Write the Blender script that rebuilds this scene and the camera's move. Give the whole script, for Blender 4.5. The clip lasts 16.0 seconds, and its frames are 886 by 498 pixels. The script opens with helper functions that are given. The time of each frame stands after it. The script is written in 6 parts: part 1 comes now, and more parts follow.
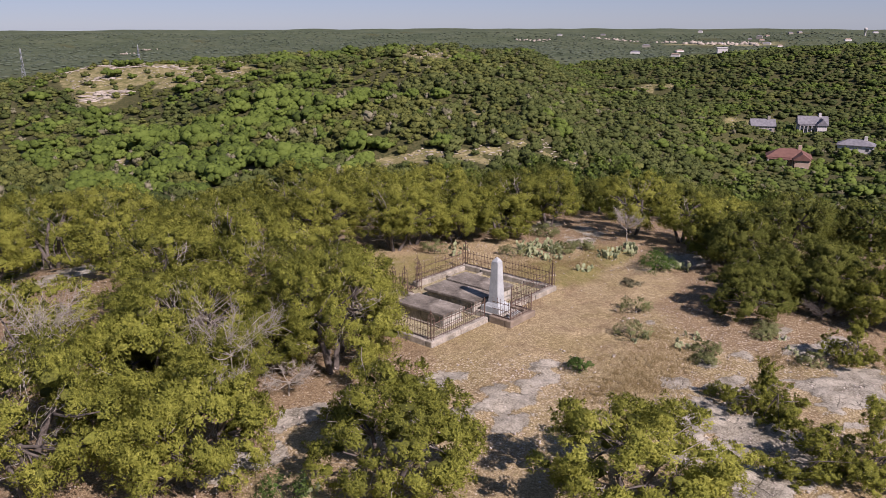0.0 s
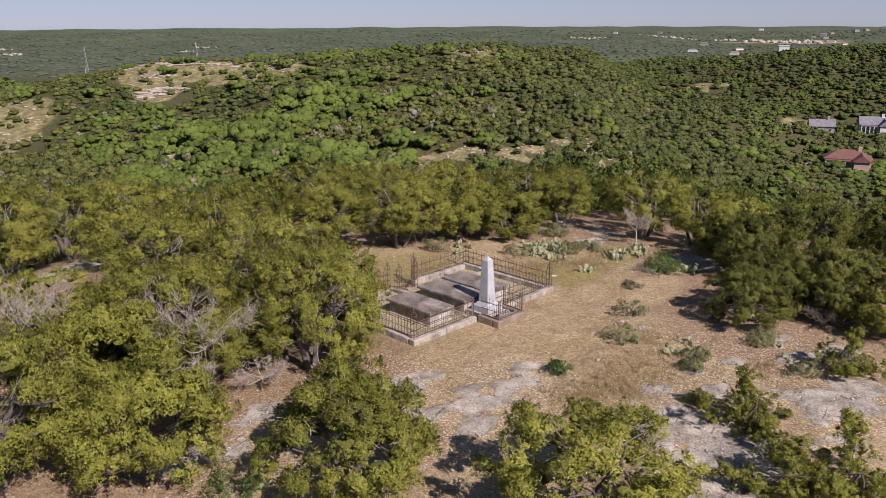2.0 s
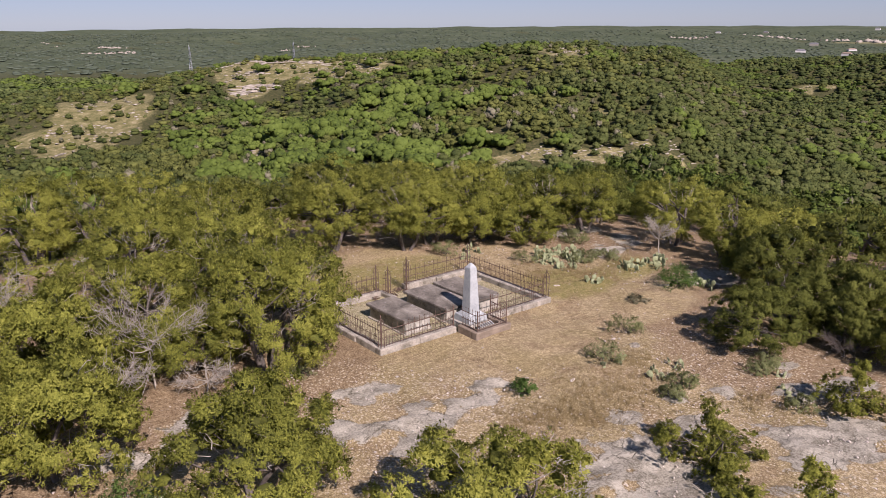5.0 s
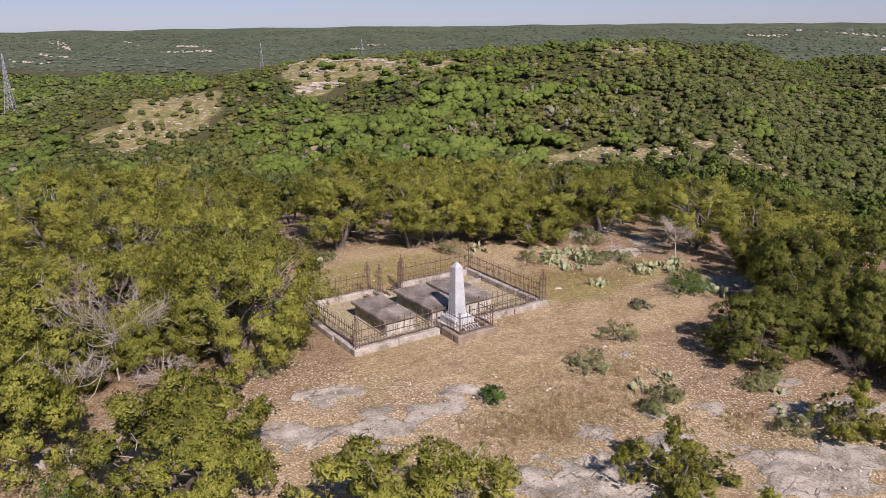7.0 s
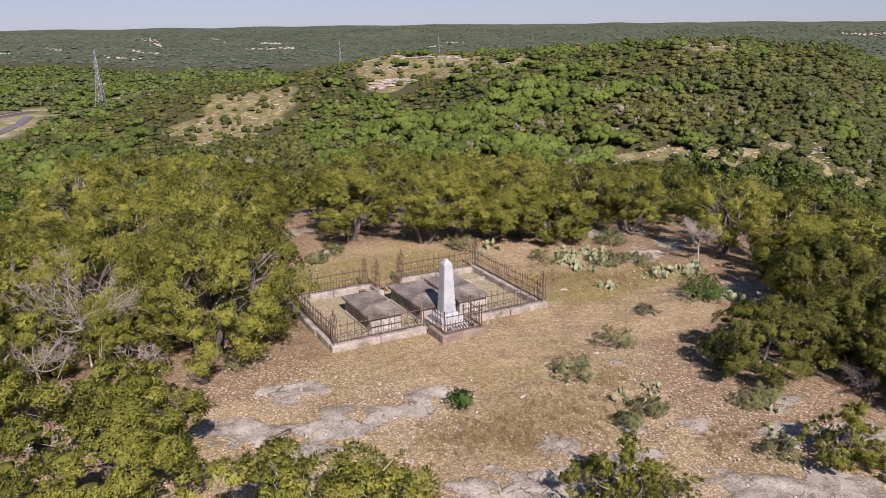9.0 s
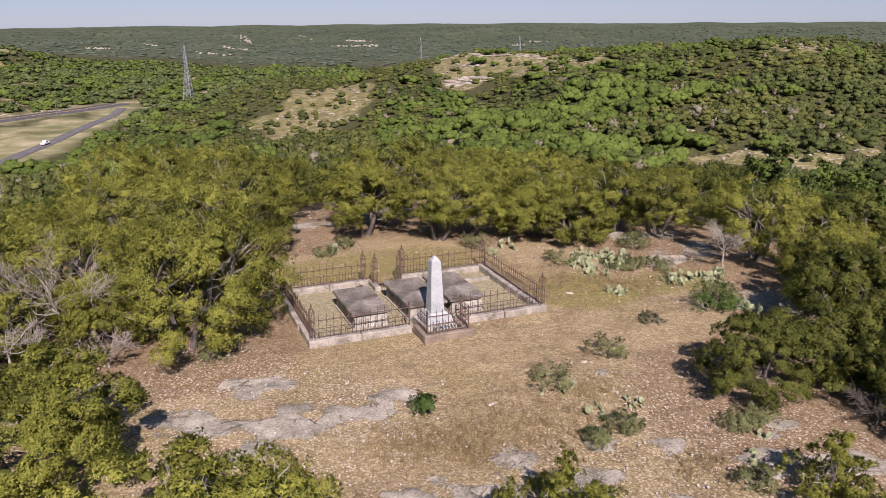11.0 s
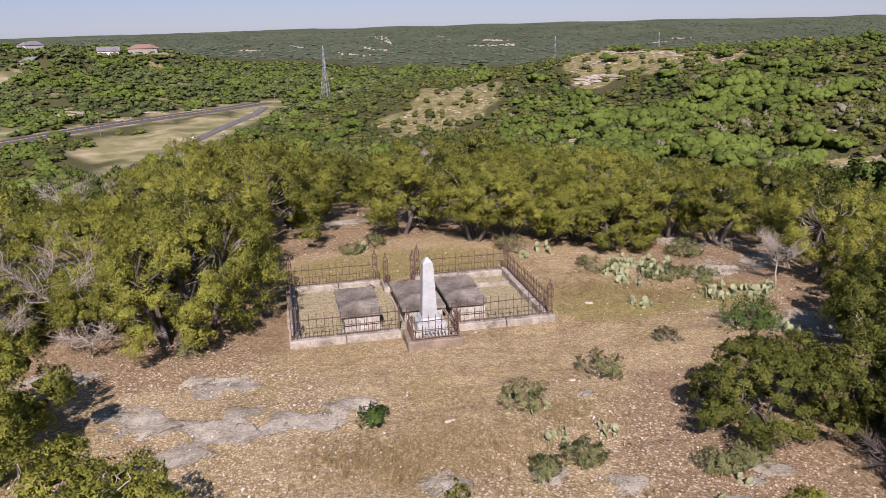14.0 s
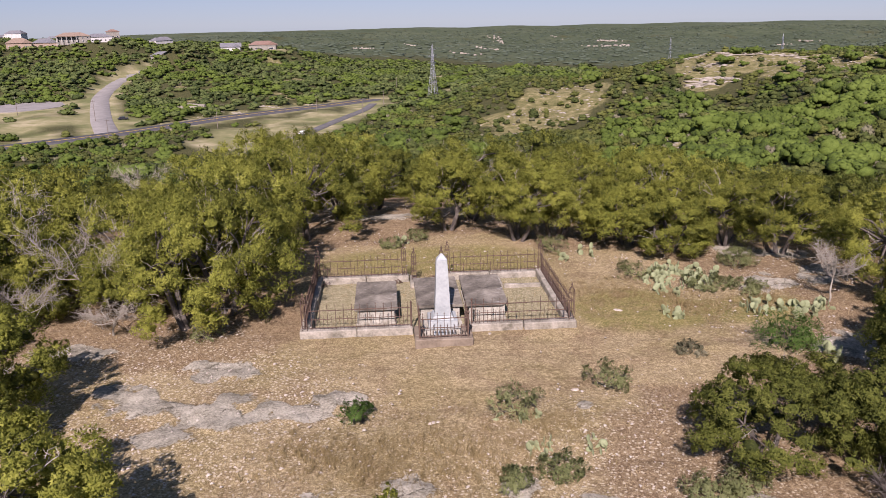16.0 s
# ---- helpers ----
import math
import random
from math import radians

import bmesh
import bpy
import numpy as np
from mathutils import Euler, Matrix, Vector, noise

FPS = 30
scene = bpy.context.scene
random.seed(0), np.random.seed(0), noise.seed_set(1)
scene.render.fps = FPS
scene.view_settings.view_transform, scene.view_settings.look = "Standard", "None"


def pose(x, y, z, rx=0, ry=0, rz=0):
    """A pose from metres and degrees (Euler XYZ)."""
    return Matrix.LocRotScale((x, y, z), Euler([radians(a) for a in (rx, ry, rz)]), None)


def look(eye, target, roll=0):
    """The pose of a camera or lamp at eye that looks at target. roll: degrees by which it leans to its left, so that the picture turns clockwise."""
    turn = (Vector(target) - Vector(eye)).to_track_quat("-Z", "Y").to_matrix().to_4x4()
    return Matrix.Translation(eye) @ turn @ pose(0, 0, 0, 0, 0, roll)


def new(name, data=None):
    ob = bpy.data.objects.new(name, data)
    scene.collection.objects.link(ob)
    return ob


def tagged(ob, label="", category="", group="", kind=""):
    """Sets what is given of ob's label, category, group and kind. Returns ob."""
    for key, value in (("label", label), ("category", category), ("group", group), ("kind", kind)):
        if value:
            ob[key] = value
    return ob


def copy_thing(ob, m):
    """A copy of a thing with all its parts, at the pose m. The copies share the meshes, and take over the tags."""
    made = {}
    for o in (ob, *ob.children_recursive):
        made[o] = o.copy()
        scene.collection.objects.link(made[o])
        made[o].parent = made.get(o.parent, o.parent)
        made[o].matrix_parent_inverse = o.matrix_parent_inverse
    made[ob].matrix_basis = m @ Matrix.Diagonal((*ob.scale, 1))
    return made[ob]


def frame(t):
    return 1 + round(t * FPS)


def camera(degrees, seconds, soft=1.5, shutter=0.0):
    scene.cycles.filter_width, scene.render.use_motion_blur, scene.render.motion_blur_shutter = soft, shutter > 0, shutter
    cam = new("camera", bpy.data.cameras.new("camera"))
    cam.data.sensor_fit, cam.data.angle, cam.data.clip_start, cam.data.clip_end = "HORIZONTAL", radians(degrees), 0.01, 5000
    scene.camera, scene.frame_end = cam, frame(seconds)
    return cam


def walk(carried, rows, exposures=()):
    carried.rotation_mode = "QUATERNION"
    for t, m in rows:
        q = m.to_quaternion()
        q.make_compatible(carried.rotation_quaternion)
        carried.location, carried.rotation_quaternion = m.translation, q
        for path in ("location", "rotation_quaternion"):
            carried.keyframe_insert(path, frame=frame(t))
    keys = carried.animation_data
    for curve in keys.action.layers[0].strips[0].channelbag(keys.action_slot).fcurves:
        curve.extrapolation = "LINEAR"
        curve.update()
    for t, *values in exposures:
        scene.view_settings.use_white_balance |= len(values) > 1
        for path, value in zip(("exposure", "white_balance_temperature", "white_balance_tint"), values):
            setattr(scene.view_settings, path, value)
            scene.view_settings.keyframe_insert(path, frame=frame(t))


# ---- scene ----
cam = camera(59.5, 16.0, 0.5)
PATH = [
    (0, (-19.811, -14.624, 9.483), (-18.356, -13.372, 8.923), -0.2),
    (0.5, (-19.538, -15.014, 9.46), (-18.103, -13.738, 8.9), -0.2),
    (1, (-19.183, -15.355, 9.441), (-17.769, -14.057, 8.88), -0.3),
    (1.5, (-18.763, -15.658, 9.423), (-17.372, -14.336, 8.86), -0.3),
    (2, (-18.289, -15.929, 9.401), (-16.923, -14.582, 8.837), -0.3),
    (2.5, (-17.772, -16.176, 9.376), (-16.431, -14.803, 8.811), -0.4),
    (3, (-17.221, -16.403, 9.344), (-15.907, -15.005, 8.779), -0.4),
    (3.5, (-16.646, -16.614, 9.306), (-15.359, -15.191, 8.74), -0.4),
    (4, (-16.051, -16.812, 9.259), (-14.794, -15.363, 8.694), -0.4),
    (6.5, (-12.947, -17.672, 8.919), (-11.851, -16.097, 8.354), -0.5),
    (7, (-12.317, -17.818, 8.834), (-11.258, -16.219, 8.268), -0.6),
    (7.5, (-11.687, -17.955, 8.746), (-10.665, -16.332, 8.178), -0.5),
    (8, (-11.057, -18.08, 8.656), (-10.076, -16.432, 8.087), -0.5),
    (8.5, (-10.425, -18.192, 8.565), (-9.487, -16.519, 7.996), -0.6),
    (9, (-9.793, -18.289, 8.475), (-8.897, -16.594, 7.906), -0.6),
    (11.5, (-6.606, -18.525, 8.071), (-5.934, -16.73, 7.498), -0.3),
    (12, (-5.965, -18.519, 8.004), (-5.34, -16.708, 7.43), -0.4),
    (12.5, (-5.324, -18.496, 7.941), (-4.755, -16.666, 7.371), -0.7),
    (13, (-4.688, -18.46, 7.882), (-4.174, -16.612, 7.314), -1.1),
    (13.5, (-4.058, -18.411, 7.826), (-3.601, -16.549, 7.258), -1.2),
    (14, (-3.44, -18.356, 7.771), (-3.046, -16.479, 7.203), -1.4),
    (14.5, (-2.838, -18.297, 7.714), (-2.509, -16.408, 7.147), -1.4),
    (15, (-2.259, -18.243, 7.654), (-1.997, -16.343, 7.086), -1.4),
    (15.5, (-1.711, -18.199, 7.586), (-1.515, -16.291, 7.018), -1.2),
    (16, (-1.204, -18.175, 7.506), (-1.073, -16.261, 6.942), -1.0),
]
walk(cam, [(t, look(eye, target, roll)) for t, eye, target, roll in PATH], [(0.0, 0.60, 6500, 34), (5.0, 0.66, 6500, 34), (9.0, 0.71, 6500, 34), (16.0, 0.72, 6500, 34)])


# ---- light ----
SUN_TOWARDS = Vector((-0.144, -0.757, 0.637)).normalized()
world = bpy.data.worlds.new("sky")
scene.world = world
world.use_nodes = True
wn = world.node_tree.nodes
sky = wn.new("ShaderNodeTexSky")
sky.sky_type = "NISHITA"
sky.sun_disc = False
sky.sun_elevation = math.asin(SUN_TOWARDS.z)
sky.sun_rotation = math.atan2(SUN_TOWARDS.x, SUN_TOWARDS.y)
sky.altitude = 1500
sky.air_density, sky.dust_density, sky.ozone_density = 1.0, 0.15, 1.0
soften = wn.new("ShaderNodeGamma")
soften.inputs[1].default_value = 0.6
world.node_tree.links.new(sky.outputs[0], soften.inputs[0])
haze = wn.new("ShaderNodeMix")
haze.data_type, haze.blend_type = "RGBA", "MULTIPLY"
haze.inputs[0].default_value, haze.inputs[7].default_value = 1.0, (0.80, 1.01, 1.30, 1)
world.node_tree.links.new(soften.outputs[0], haze.inputs[6])
wn["Background"].inputs["Strength"].default_value = 0.082
world.node_tree.links.new(haze.outputs[2], wn["Background"].inputs["Color"])
lamp = bpy.data.lights.new("sun", "SUN")
lamp.energy, lamp.angle, lamp.color = 4.9, radians(0.53), (1.0, 0.955, 0.88)
sun = new("sun", lamp)
sun.matrix_world = look((0, 0, 60), Vector((0, 0, 60)) - SUN_TOWARDS)

# ---- materials ----
def base(name, rough=0.8, metal=0.0):
    m = bpy.data.materials.new(name)
    m.use_nodes = True
    b = m.node_tree.nodes["Principled BSDF"]
    b.inputs["Roughness"].default_value, b.inputs["Metallic"].default_value = rough, metal
    b.inputs["Specular IOR Level"].default_value = 0.25
    return m, m.node_tree.nodes, m.node_tree.links, b


def coords(n, l, scale, space="Object"):
    """World-size coordinates: objects of one place share the scale."""
    c = n.new("ShaderNodeTexCoord")
    mp = n.new("ShaderNodeMapping")
    mp.inputs["Scale"].default_value = scale if hasattr(scale, "__len__") else (scale,) * 3
    l.new(c.outputs[space], mp.inputs["Vector"])
    return mp.outputs[0]


def noise_tex(n, l, scale, detail=4, rough=0.6, vec=None, space="Object"):
    t = n.new("ShaderNodeTexNoise")
    t.inputs["Scale"].default_value = 1.0
    t.inputs["Detail"].default_value, t.inputs["Roughness"].default_value = detail, rough
    l.new(vec or coords(n, l, scale, space), t.inputs["Vector"])
    return t.outputs["Fac"]


def steps(n, l, fac, *stops):
    r = n.new("ShaderNodeValToRGB")
    e = r.color_ramp.elements
    while len(e) < len(stops):
        e.new(0.5)
    for k, (p, c) in zip(e, stops):
        k.position = p
        k.color = (*c, 1) if hasattr(c, "__len__") else (c, c, c, 1)
    l.new(fac, r.inputs[0])
    return r.outputs[0]


def mixed(n, l, fac, a, b, blend="MIX"):
    x = n.new("ShaderNodeMix")
    x.data_type, x.blend_type = "RGBA", blend
    for sock, v in ((x.inputs[0], fac), (x.inputs[6], a), (x.inputs[7], b)):
        if hasattr(v, "links"):
            l.new(v, sock)
        elif hasattr(v, "__len__"):
            sock.default_value = (*v, 1)
        else:
            sock.default_value = v
    return x.outputs[2]


def calc(n, l, op, a, b=0.0):
    x = n.new("ShaderNodeMath")
    x.operation = op
    for sock, v in zip(x.inputs, (a, b)):
        if hasattr(v, "links"):
            l.new(v, sock)
        else:
            sock.default_value = v
    return x.outputs[0]


def attr(n, name):
    a = n.new("ShaderNodeAttribute")
    a.attribute_name = name
    return a.outputs["Fac"]


def bumped(n, l, b, fac, strength=0.4, dist=0.02):
    k = n.new("ShaderNodeBump")
    k.inputs["Strength"].default_value, k.inputs["Distance"].default_value = strength, dist
    l.new(fac, k.inputs["Height"])
    l.new(k.outputs[0], b.inputs["Normal"])


def foliage(name, dark, mid, light, glow=0.25, size=0.35, rough_leaves=0.0, mottle=1.1, relief=0.0):
    """Leaves: colour by the plant's own tint, darkened as shade in bough cores, by clumps and by single sprays."""
    m, n, l, b = base(name, 0.75)
    b.inputs["Specular IOR Level"].default_value = 0.12
    geo = n.new("ShaderNodeNewGeometry")
    one = calc(n, l, "MULTIPLY", geo.outputs["Random Per Island"], 0.30)
    clump = calc(n, l, "MULTIPLY", noise_tex(n, l, size, 3, space="Generated" if size < 0 else "Object"), 0.55)
    both = calc(n, l, "ADD", one, clump)
    ob = n.new("ShaderNodeObjectInfo")
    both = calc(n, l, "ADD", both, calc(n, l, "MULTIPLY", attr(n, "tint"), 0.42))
    both = calc(n, l, "ADD", both, calc(n, l, "MULTIPLY", ob.outputs["Random"], 0.24))
    if rough_leaves:
        leafy = noise_tex(n, l, rough_leaves, 3, 0.75)
        both = calc(n, l, "ADD", calc(n, l, "SUBTRACT", both, mottle / 2), calc(n, l, "MULTIPLY", leafy, mottle))
        if relief:
            bumped(n, l, b, leafy, relief, 0.4 / rough_leaves)
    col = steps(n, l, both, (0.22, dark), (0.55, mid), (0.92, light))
    l.new(col, b.inputs["Base Color"])
    t = n.new("ShaderNodeBsdfTranslucent")
    l.new(col, t.inputs["Color"])
    mix = n.new("ShaderNodeMixShader")
    mix.inputs[0].default_value = glow
    l.new(b.outputs[0], mix.inputs[1])
    l.new(t.outputs[0], mix.inputs[2])
    l.new(mix.outputs[0], n["Material Output"].inputs["Surface"])
    return m


JUNIPER = foliage("juniper_foliage", (0.090, 0.101, 0.024), (0.226, 0.245, 0.042), (0.390, 0.392, 0.085), 0.45, 0.35, 22.0)
JUNIPER_DARK = foliage("dark_juniper_foliage", (0.046, 0.058, 0.016), (0.130, 0.150, 0.030), (0.220, 0.235, 0.055), 0.45, 0.35, 22.0)
OAK = foliage("oak_foliage", (0.038, 0.060, 0.015), (0.082, 0.120, 0.021), (0.130, 0.178, 0.036), 0.2, 0.35, 3.6, mottle=1.5, relief=0.5)
HILL_DARK = foliage("hillside_dark_juniper", (0.024, 0.036, 0.011), (0.054, 0.072, 0.019), (0.102, 0.120, 0.036), 0.15, 0.35, 3.8, mottle=1.7, relief=0.9)
BRUSH = foliage("grey_brush", (0.080, 0.078, 0.045), (0.150, 0.146, 0.085), (0.25, 0.235, 0.155), 0.3, 0.35, 3.0, mottle=1.7, relief=0.5)
SHRUB = foliage("shrub_foliage", (0.12, 0.14, 0.055), (0.215, 0.240, 0.100), (0.33, 0.345, 0.17), 0.5)
JUNIPER_HILL = foliage("hillside_juniper_foliage", (0.032, 0.041, 0.011), (0.078, 0.091, 0.022), (0.142, 0.154, 0.042), 0.15, 0.35, 3.8, mottle=1.7, relief=0.9)
# Blued and lifted in the darks: distance haze put into the leaf colour.
HAZED_WOODS = foliage("hazed_ridge_foliage", (0.056, 0.076, 0.050), (0.078, 0.100, 0.068), (0.105, 0.128, 0.090), 0.1, 0.01, 0.2, mottle=0.5, relief=0.2)
WOODS = foliage("distant_woods_foliage", (0.034, 0.052, 0.016), (0.076, 0.102, 0.030), (0.130, 0.155, 0.052), 0.1, 0.02, 0.8, mottle=1.7, relief=0.9)


def plain(name, a, b_, scale=6.0, rough=0.8, metal=0.0, bump=0.3, dist=0.01, third=None):
    """Two tones broken up at two scales, with fine relief."""
    m, n, l, b = base(name, rough, metal)
    f1, f2 = noise_tex(n, l, scale, 5), noise_tex(n, l, scale * 7, 4)
    f = calc(n, l, "ADD", calc(n, l, "MULTIPLY", f1, 0.65), calc(n, l, "MULTIPLY", f2, 0.35))
    stops = [(0.36, a), (0.62, b_)] + ([(0.72, third)] if third else [])
    l.new(steps(n, l, f, *stops), b.inputs["Base Color"])
    bumped(n, l, b, f2, bump, dist)
    return m


BARK = plain("juniper_bark", (0.055, 0.046, 0.038), (0.130, 0.114, 0.098), 9, 0.9)
DEADWOOD = plain("weathered_dead_wood", (0.20, 0.18, 0.145), (0.42, 0.385, 0.32), 8, 0.9)
IRON = plain("rusted_wrought_iron", (0.075, 0.052, 0.042), (0.150, 0.098, 0.072), 14, 0.8, 0.1, third=(0.21, 0.135, 0.095))
MARBLE = plain("weathered_white_marble", (0.265, 0.288, 0.285), (0.39, 0.415, 0.405), 2.2, 0.5, bump=0.1)
LIMEWASH = plain("limewashed_tomb_stone", (0.22, 0.205, 0.165), (0.43, 0.41, 0.345), 3.5, 0.9)
CURBSTONE = plain("stained_curb_stone", (0.13, 0.118, 0.088), (0.37, 0.34, 0.28), 3.0, 0.9)
CONCRETE = plain("old_concrete", (0.13, 0.102, 0.074), (0.24, 0.196, 0.146), 3.0, 0.9)
ROCK = plain("pale_limestone", (0.33, 0.30, 0.27), (0.58, 0.53, 0.47), 1.7, 0.9)
SCREE = plain("broken_limestone", (0.29, 0.245, 0.20), (0.58, 0.53, 0.46), 3.0, 0.9)
LEDGE = plain("weathered_ledge_rock", (0.20, 0.175, 0.14), (0.38, 0.345, 0.285), 0.4, 0.9)
PEAR = plain("prickly_pear_skin", (0.155, 0.185, 0.095), (0.27, 0.295, 0.16), 7, 0.6)
STRAW = foliage("dry_grass_blades", (0.20, 0.15, 0.08), (0.34, 0.26, 0.14), (0.48, 0.39, 0.23), 0.2)
TALL_STRAW = foliage("rank_grass_blades", (0.13, 0.095, 0.045), (0.23, 0.175, 0.08), (0.34, 0.27, 0.14), 0.2)
GREENBLADE = foliage("green_grass_blades", (0.11, 0.12, 0.04), (0.19, 0.19, 0.07), (0.30, 0.27, 0.12), 0.2)
STEEL = plain("galvanised_steel", (0.30, 0.32, 0.34), (0.45, 0.47, 0.49), 2, 0.5, 0.6)
POLE = plain("weathered_pole_wood", (0.12, 0.10, 0.08), (0.22, 0.19, 0.16), 3, 0.9)
GLASS = plain("dark_window_glass", (0.02, 0.025, 0.03), (0.05, 0.06, 0.07), 1, 0.12)
STUCCO = plain("cream_stucco", (0.19, 0.178, 0.152), (0.28, 0.262, 0.225), 0.6, 0.9)
BRICKWALL = plain("tan_brick_wall", (0.29, 0.22, 0.165), (0.38, 0.295, 0.225), 0.8, 0.9)
WHITEWALL = plain("white_painted_wall", (0.40, 0.39, 0.37), (0.54, 0.53, 0.50), 0.5, 0.8)
RED_ROOF = plain("red_brown_shingle", (0.11, 0.056, 0.045), (0.17, 0.09, 0.07), 0.8, 0.9)
GREY_ROOF = plain("grey_shingle", (0.11, 0.11, 0.12), (0.20, 0.20, 0.21), 0.8, 0.9)
TILE_ROOF = plain("terracotta_tile", (0.17, 0.110, 0.085), (0.25, 0.165, 0.13), 0.8, 0.9)
BROWN_ROOF = plain("brown_shingle", (0.19, 0.14, 0.105), (0.28, 0.21, 0.16), 0.8, 0.9)
ASPHALT = plain("worn_asphalt", (0.050, 0.050, 0.054), (0.095, 0.092, 0.095), 0.3, 0.9)
GREY_ROAD = plain("sun_bleached_asphalt", (0.095, 0.092, 0.088), (0.155, 0.150, 0.142), 0.3, 0.9)
PALE_ROAD = plain("pale_chip_seal", (0.20, 0.188, 0.172), (0.28, 0.265, 0.242), 0.15, 0.95)
PAINT_LINE = plain("yellow_road_paint", (0.45, 0.30, 0.05), (0.55, 0.38, 0.08), 1, 0.8)
CAR_WHITE = plain("white_car_paint", (0.70, 0.70, 0.70), (0.78, 0.78, 0.78), 1, 0.3)
CAR_DARK = plain("dark_car_paint", (0.02, 0.02, 0.025), (0.04, 0.04, 0.05), 1, 0.3)
RUBBER = plain("tyre_rubber", (0.015, 0.015, 0.015), (0.03, 0.03, 0.03), 4, 0.9)
LEAF_GREEN = foliage("broad_leaves", (0.045, 0.090, 0.020), (0.090, 0.155, 0.034), (0.15, 0.22, 0.06), 0.4)


def slab_material():
    """Tomb slabs: grey limestone with dark lichen, pale scars and rain streaks."""
    m, n, l, b = base("lichened_slab_stone", 0.85)
    big, fine = noise_tex(n, l, 1.1, 6, 0.65), noise_tex(n, l, 11, 5, 0.7)
    f = calc(n, l, "ADD", calc(n, l, "MULTIPLY", big, 0.75), calc(n, l, "MULTIPLY", fine, 0.25))
    col = steps(n, l, f, (0.40, (0.075, 0.066, 0.052)), (0.52, (0.170, 0.152, 0.122)), (0.64, (0.30, 0.272, 0.22)))
    scar = steps(n, l, noise_tex(n, l, (3.0, 7.0, 3.0), 3, 0.5), (0.66, 0.0), (0.74, 1.0))
    l.new(mixed(n, l, calc(n, l, "MULTIPLY", scar, 0.55), col, (0.42, 0.40, 0.37)), b.inputs["Base Color"])
    bumped(n, l, b, fine, 0.4, 0.01)
    return m


SLAB = slab_material()


def ground_material():
    """Dry grass, litter under the trees, bare limestone, gravel and the soil of the open land, spread by the masks of the ground."""
    m, n, l, b = base("hill_ground", 0.95)
    b.inputs["Specular IOR Level"].default_value = 0.1
    broad, mid, fine, grit = noise_tex(n, l, 0.35, 5, 0.6), noise_tex(n, l, 1.6, 6, 0.7), noise_tex(n, l, 20, 5, 0.75), noise_tex(n, l, 62, 3, 0.7)

    def mask(name, lo, hi, wob=0.6):
        a = calc(n, l, "SUBTRACT", calc(n, l, "ADD", attr(n, name), calc(n, l, "MULTIPLY", mid, wob)), wob * 0.5)
        return steps(n, l, a, (lo, 0.0), (hi, 1.0))

    tuft = noise_tex(n, l, 7.0, 4, 0.7)
    grain = calc(n, l, "ADD", calc(n, l, "ADD", calc(n, l, "MULTIPLY", fine, 0.40), calc(n, l, "MULTIPLY", grit, 0.40)), calc(n, l, "MULTIPLY", tuft, 0.20))
    straw = steps(n, l, grain, (0.42, (0.125, 0.098, 0.054)), (0.50, (0.235, 0.188, 0.104)), (0.575, (0.46, 0.39, 0.245)))
    pale = steps(n, l, grain, (0.42, (0.155, 0.120, 0.074)), (0.50, (0.275, 0.220, 0.135)), (0.575, (0.52, 0.44, 0.30)))
    col = mixed(n, l, steps(n, l, broad, (0.42, 0.0), (0.54, 1.0)), straw, pale)
    green = steps(n, l, grain, (0.425, (0.105, 0.100, 0.038)), (0.5, (0.20, 0.180, 0.075)), (0.575, (0.36, 0.30, 0.15)))
    col = mixed(n, l, mask("green", 0.35, 0.7), col, green)
    litter = steps(n, l, grain, (0.42, (0.092, 0.062, 0.040)), (0.50, (0.185, 0.130, 0.084)), (0.575, (0.37, 0.295, 0.205)))
    patchy = steps(n, l, noise_tex(n, l, 0.8, 5, 0.65), (0.50, 0.0), (0.62, 0.6))
    col = mixed(n, l, patchy, col, litter)
    col = mixed(n, l, calc(n, l, "MULTIPLY", mask("litter", 0.38, 0.75), 0.85), col, litter)
    gravel_size = n.new("ShaderNodeTexVoronoi")
    gravel_size.inputs["Scale"].default_value = 1.0
    l.new(coords(n, l, 11), gravel_size.inputs["Vector"])
    chips = steps(n, l, gravel_size.outputs["Distance"], (0.20, 1.0), (0.34, 0.0))
    small = n.new("ShaderNodeTexVoronoi")
    small.inputs["Scale"].default_value = 1.0
    l.new(coords(n, l, 24), small.inputs["Vector"])
    some = steps(n, l, noise_tex(n, l, 6.0, 2), (0.50, 0.0), (0.60, 1.0))
    chips = calc(n, l, "ADD", chips, calc(n, l, "MULTIPLY", some, steps(n, l, small.outputs["Distance"], (0.20, 1.0), (0.36, 0.0))))
    col = mixed(n, l, calc(n, l, "MULTIPLY", chips, mask("gravel", 0.40, 0.85, 1.1)), col, (0.50, 0.445, 0.37))
    stone = steps(n, l, calc(n, l, "ADD", calc(n, l, "MULTIPLY", mid, 0.5), calc(n, l, "MULTIPLY", fine, 0.5)),
                  (0.42, (0.15, 0.140, 0.118)), (0.49, (0.275, 0.262, 0.230)), (0.58, (0.43, 0.41, 0.37)))
    ragged = calc(n, l, "ADD", calc(n, l, "MULTIPLY", mid, 1.1), calc(n, l, "MULTIPLY", fine, 0.9))
    edge = calc(n, l, "ADD", calc(n, l, "SUBTRACT", attr(n, "rock"), 1.02), ragged)
    crack = n.new("ShaderNodeTexVoronoi")
    crack.feature = "DISTANCE_TO_EDGE"
    crack.inputs["Scale"].default_value = 1.0
    bent = n.new("ShaderNodeVectorMath")
    bent.operation = "ADD"
    l.new(coords(n, l, (1.2, 2.6, 1.2)), bent.inputs[0])
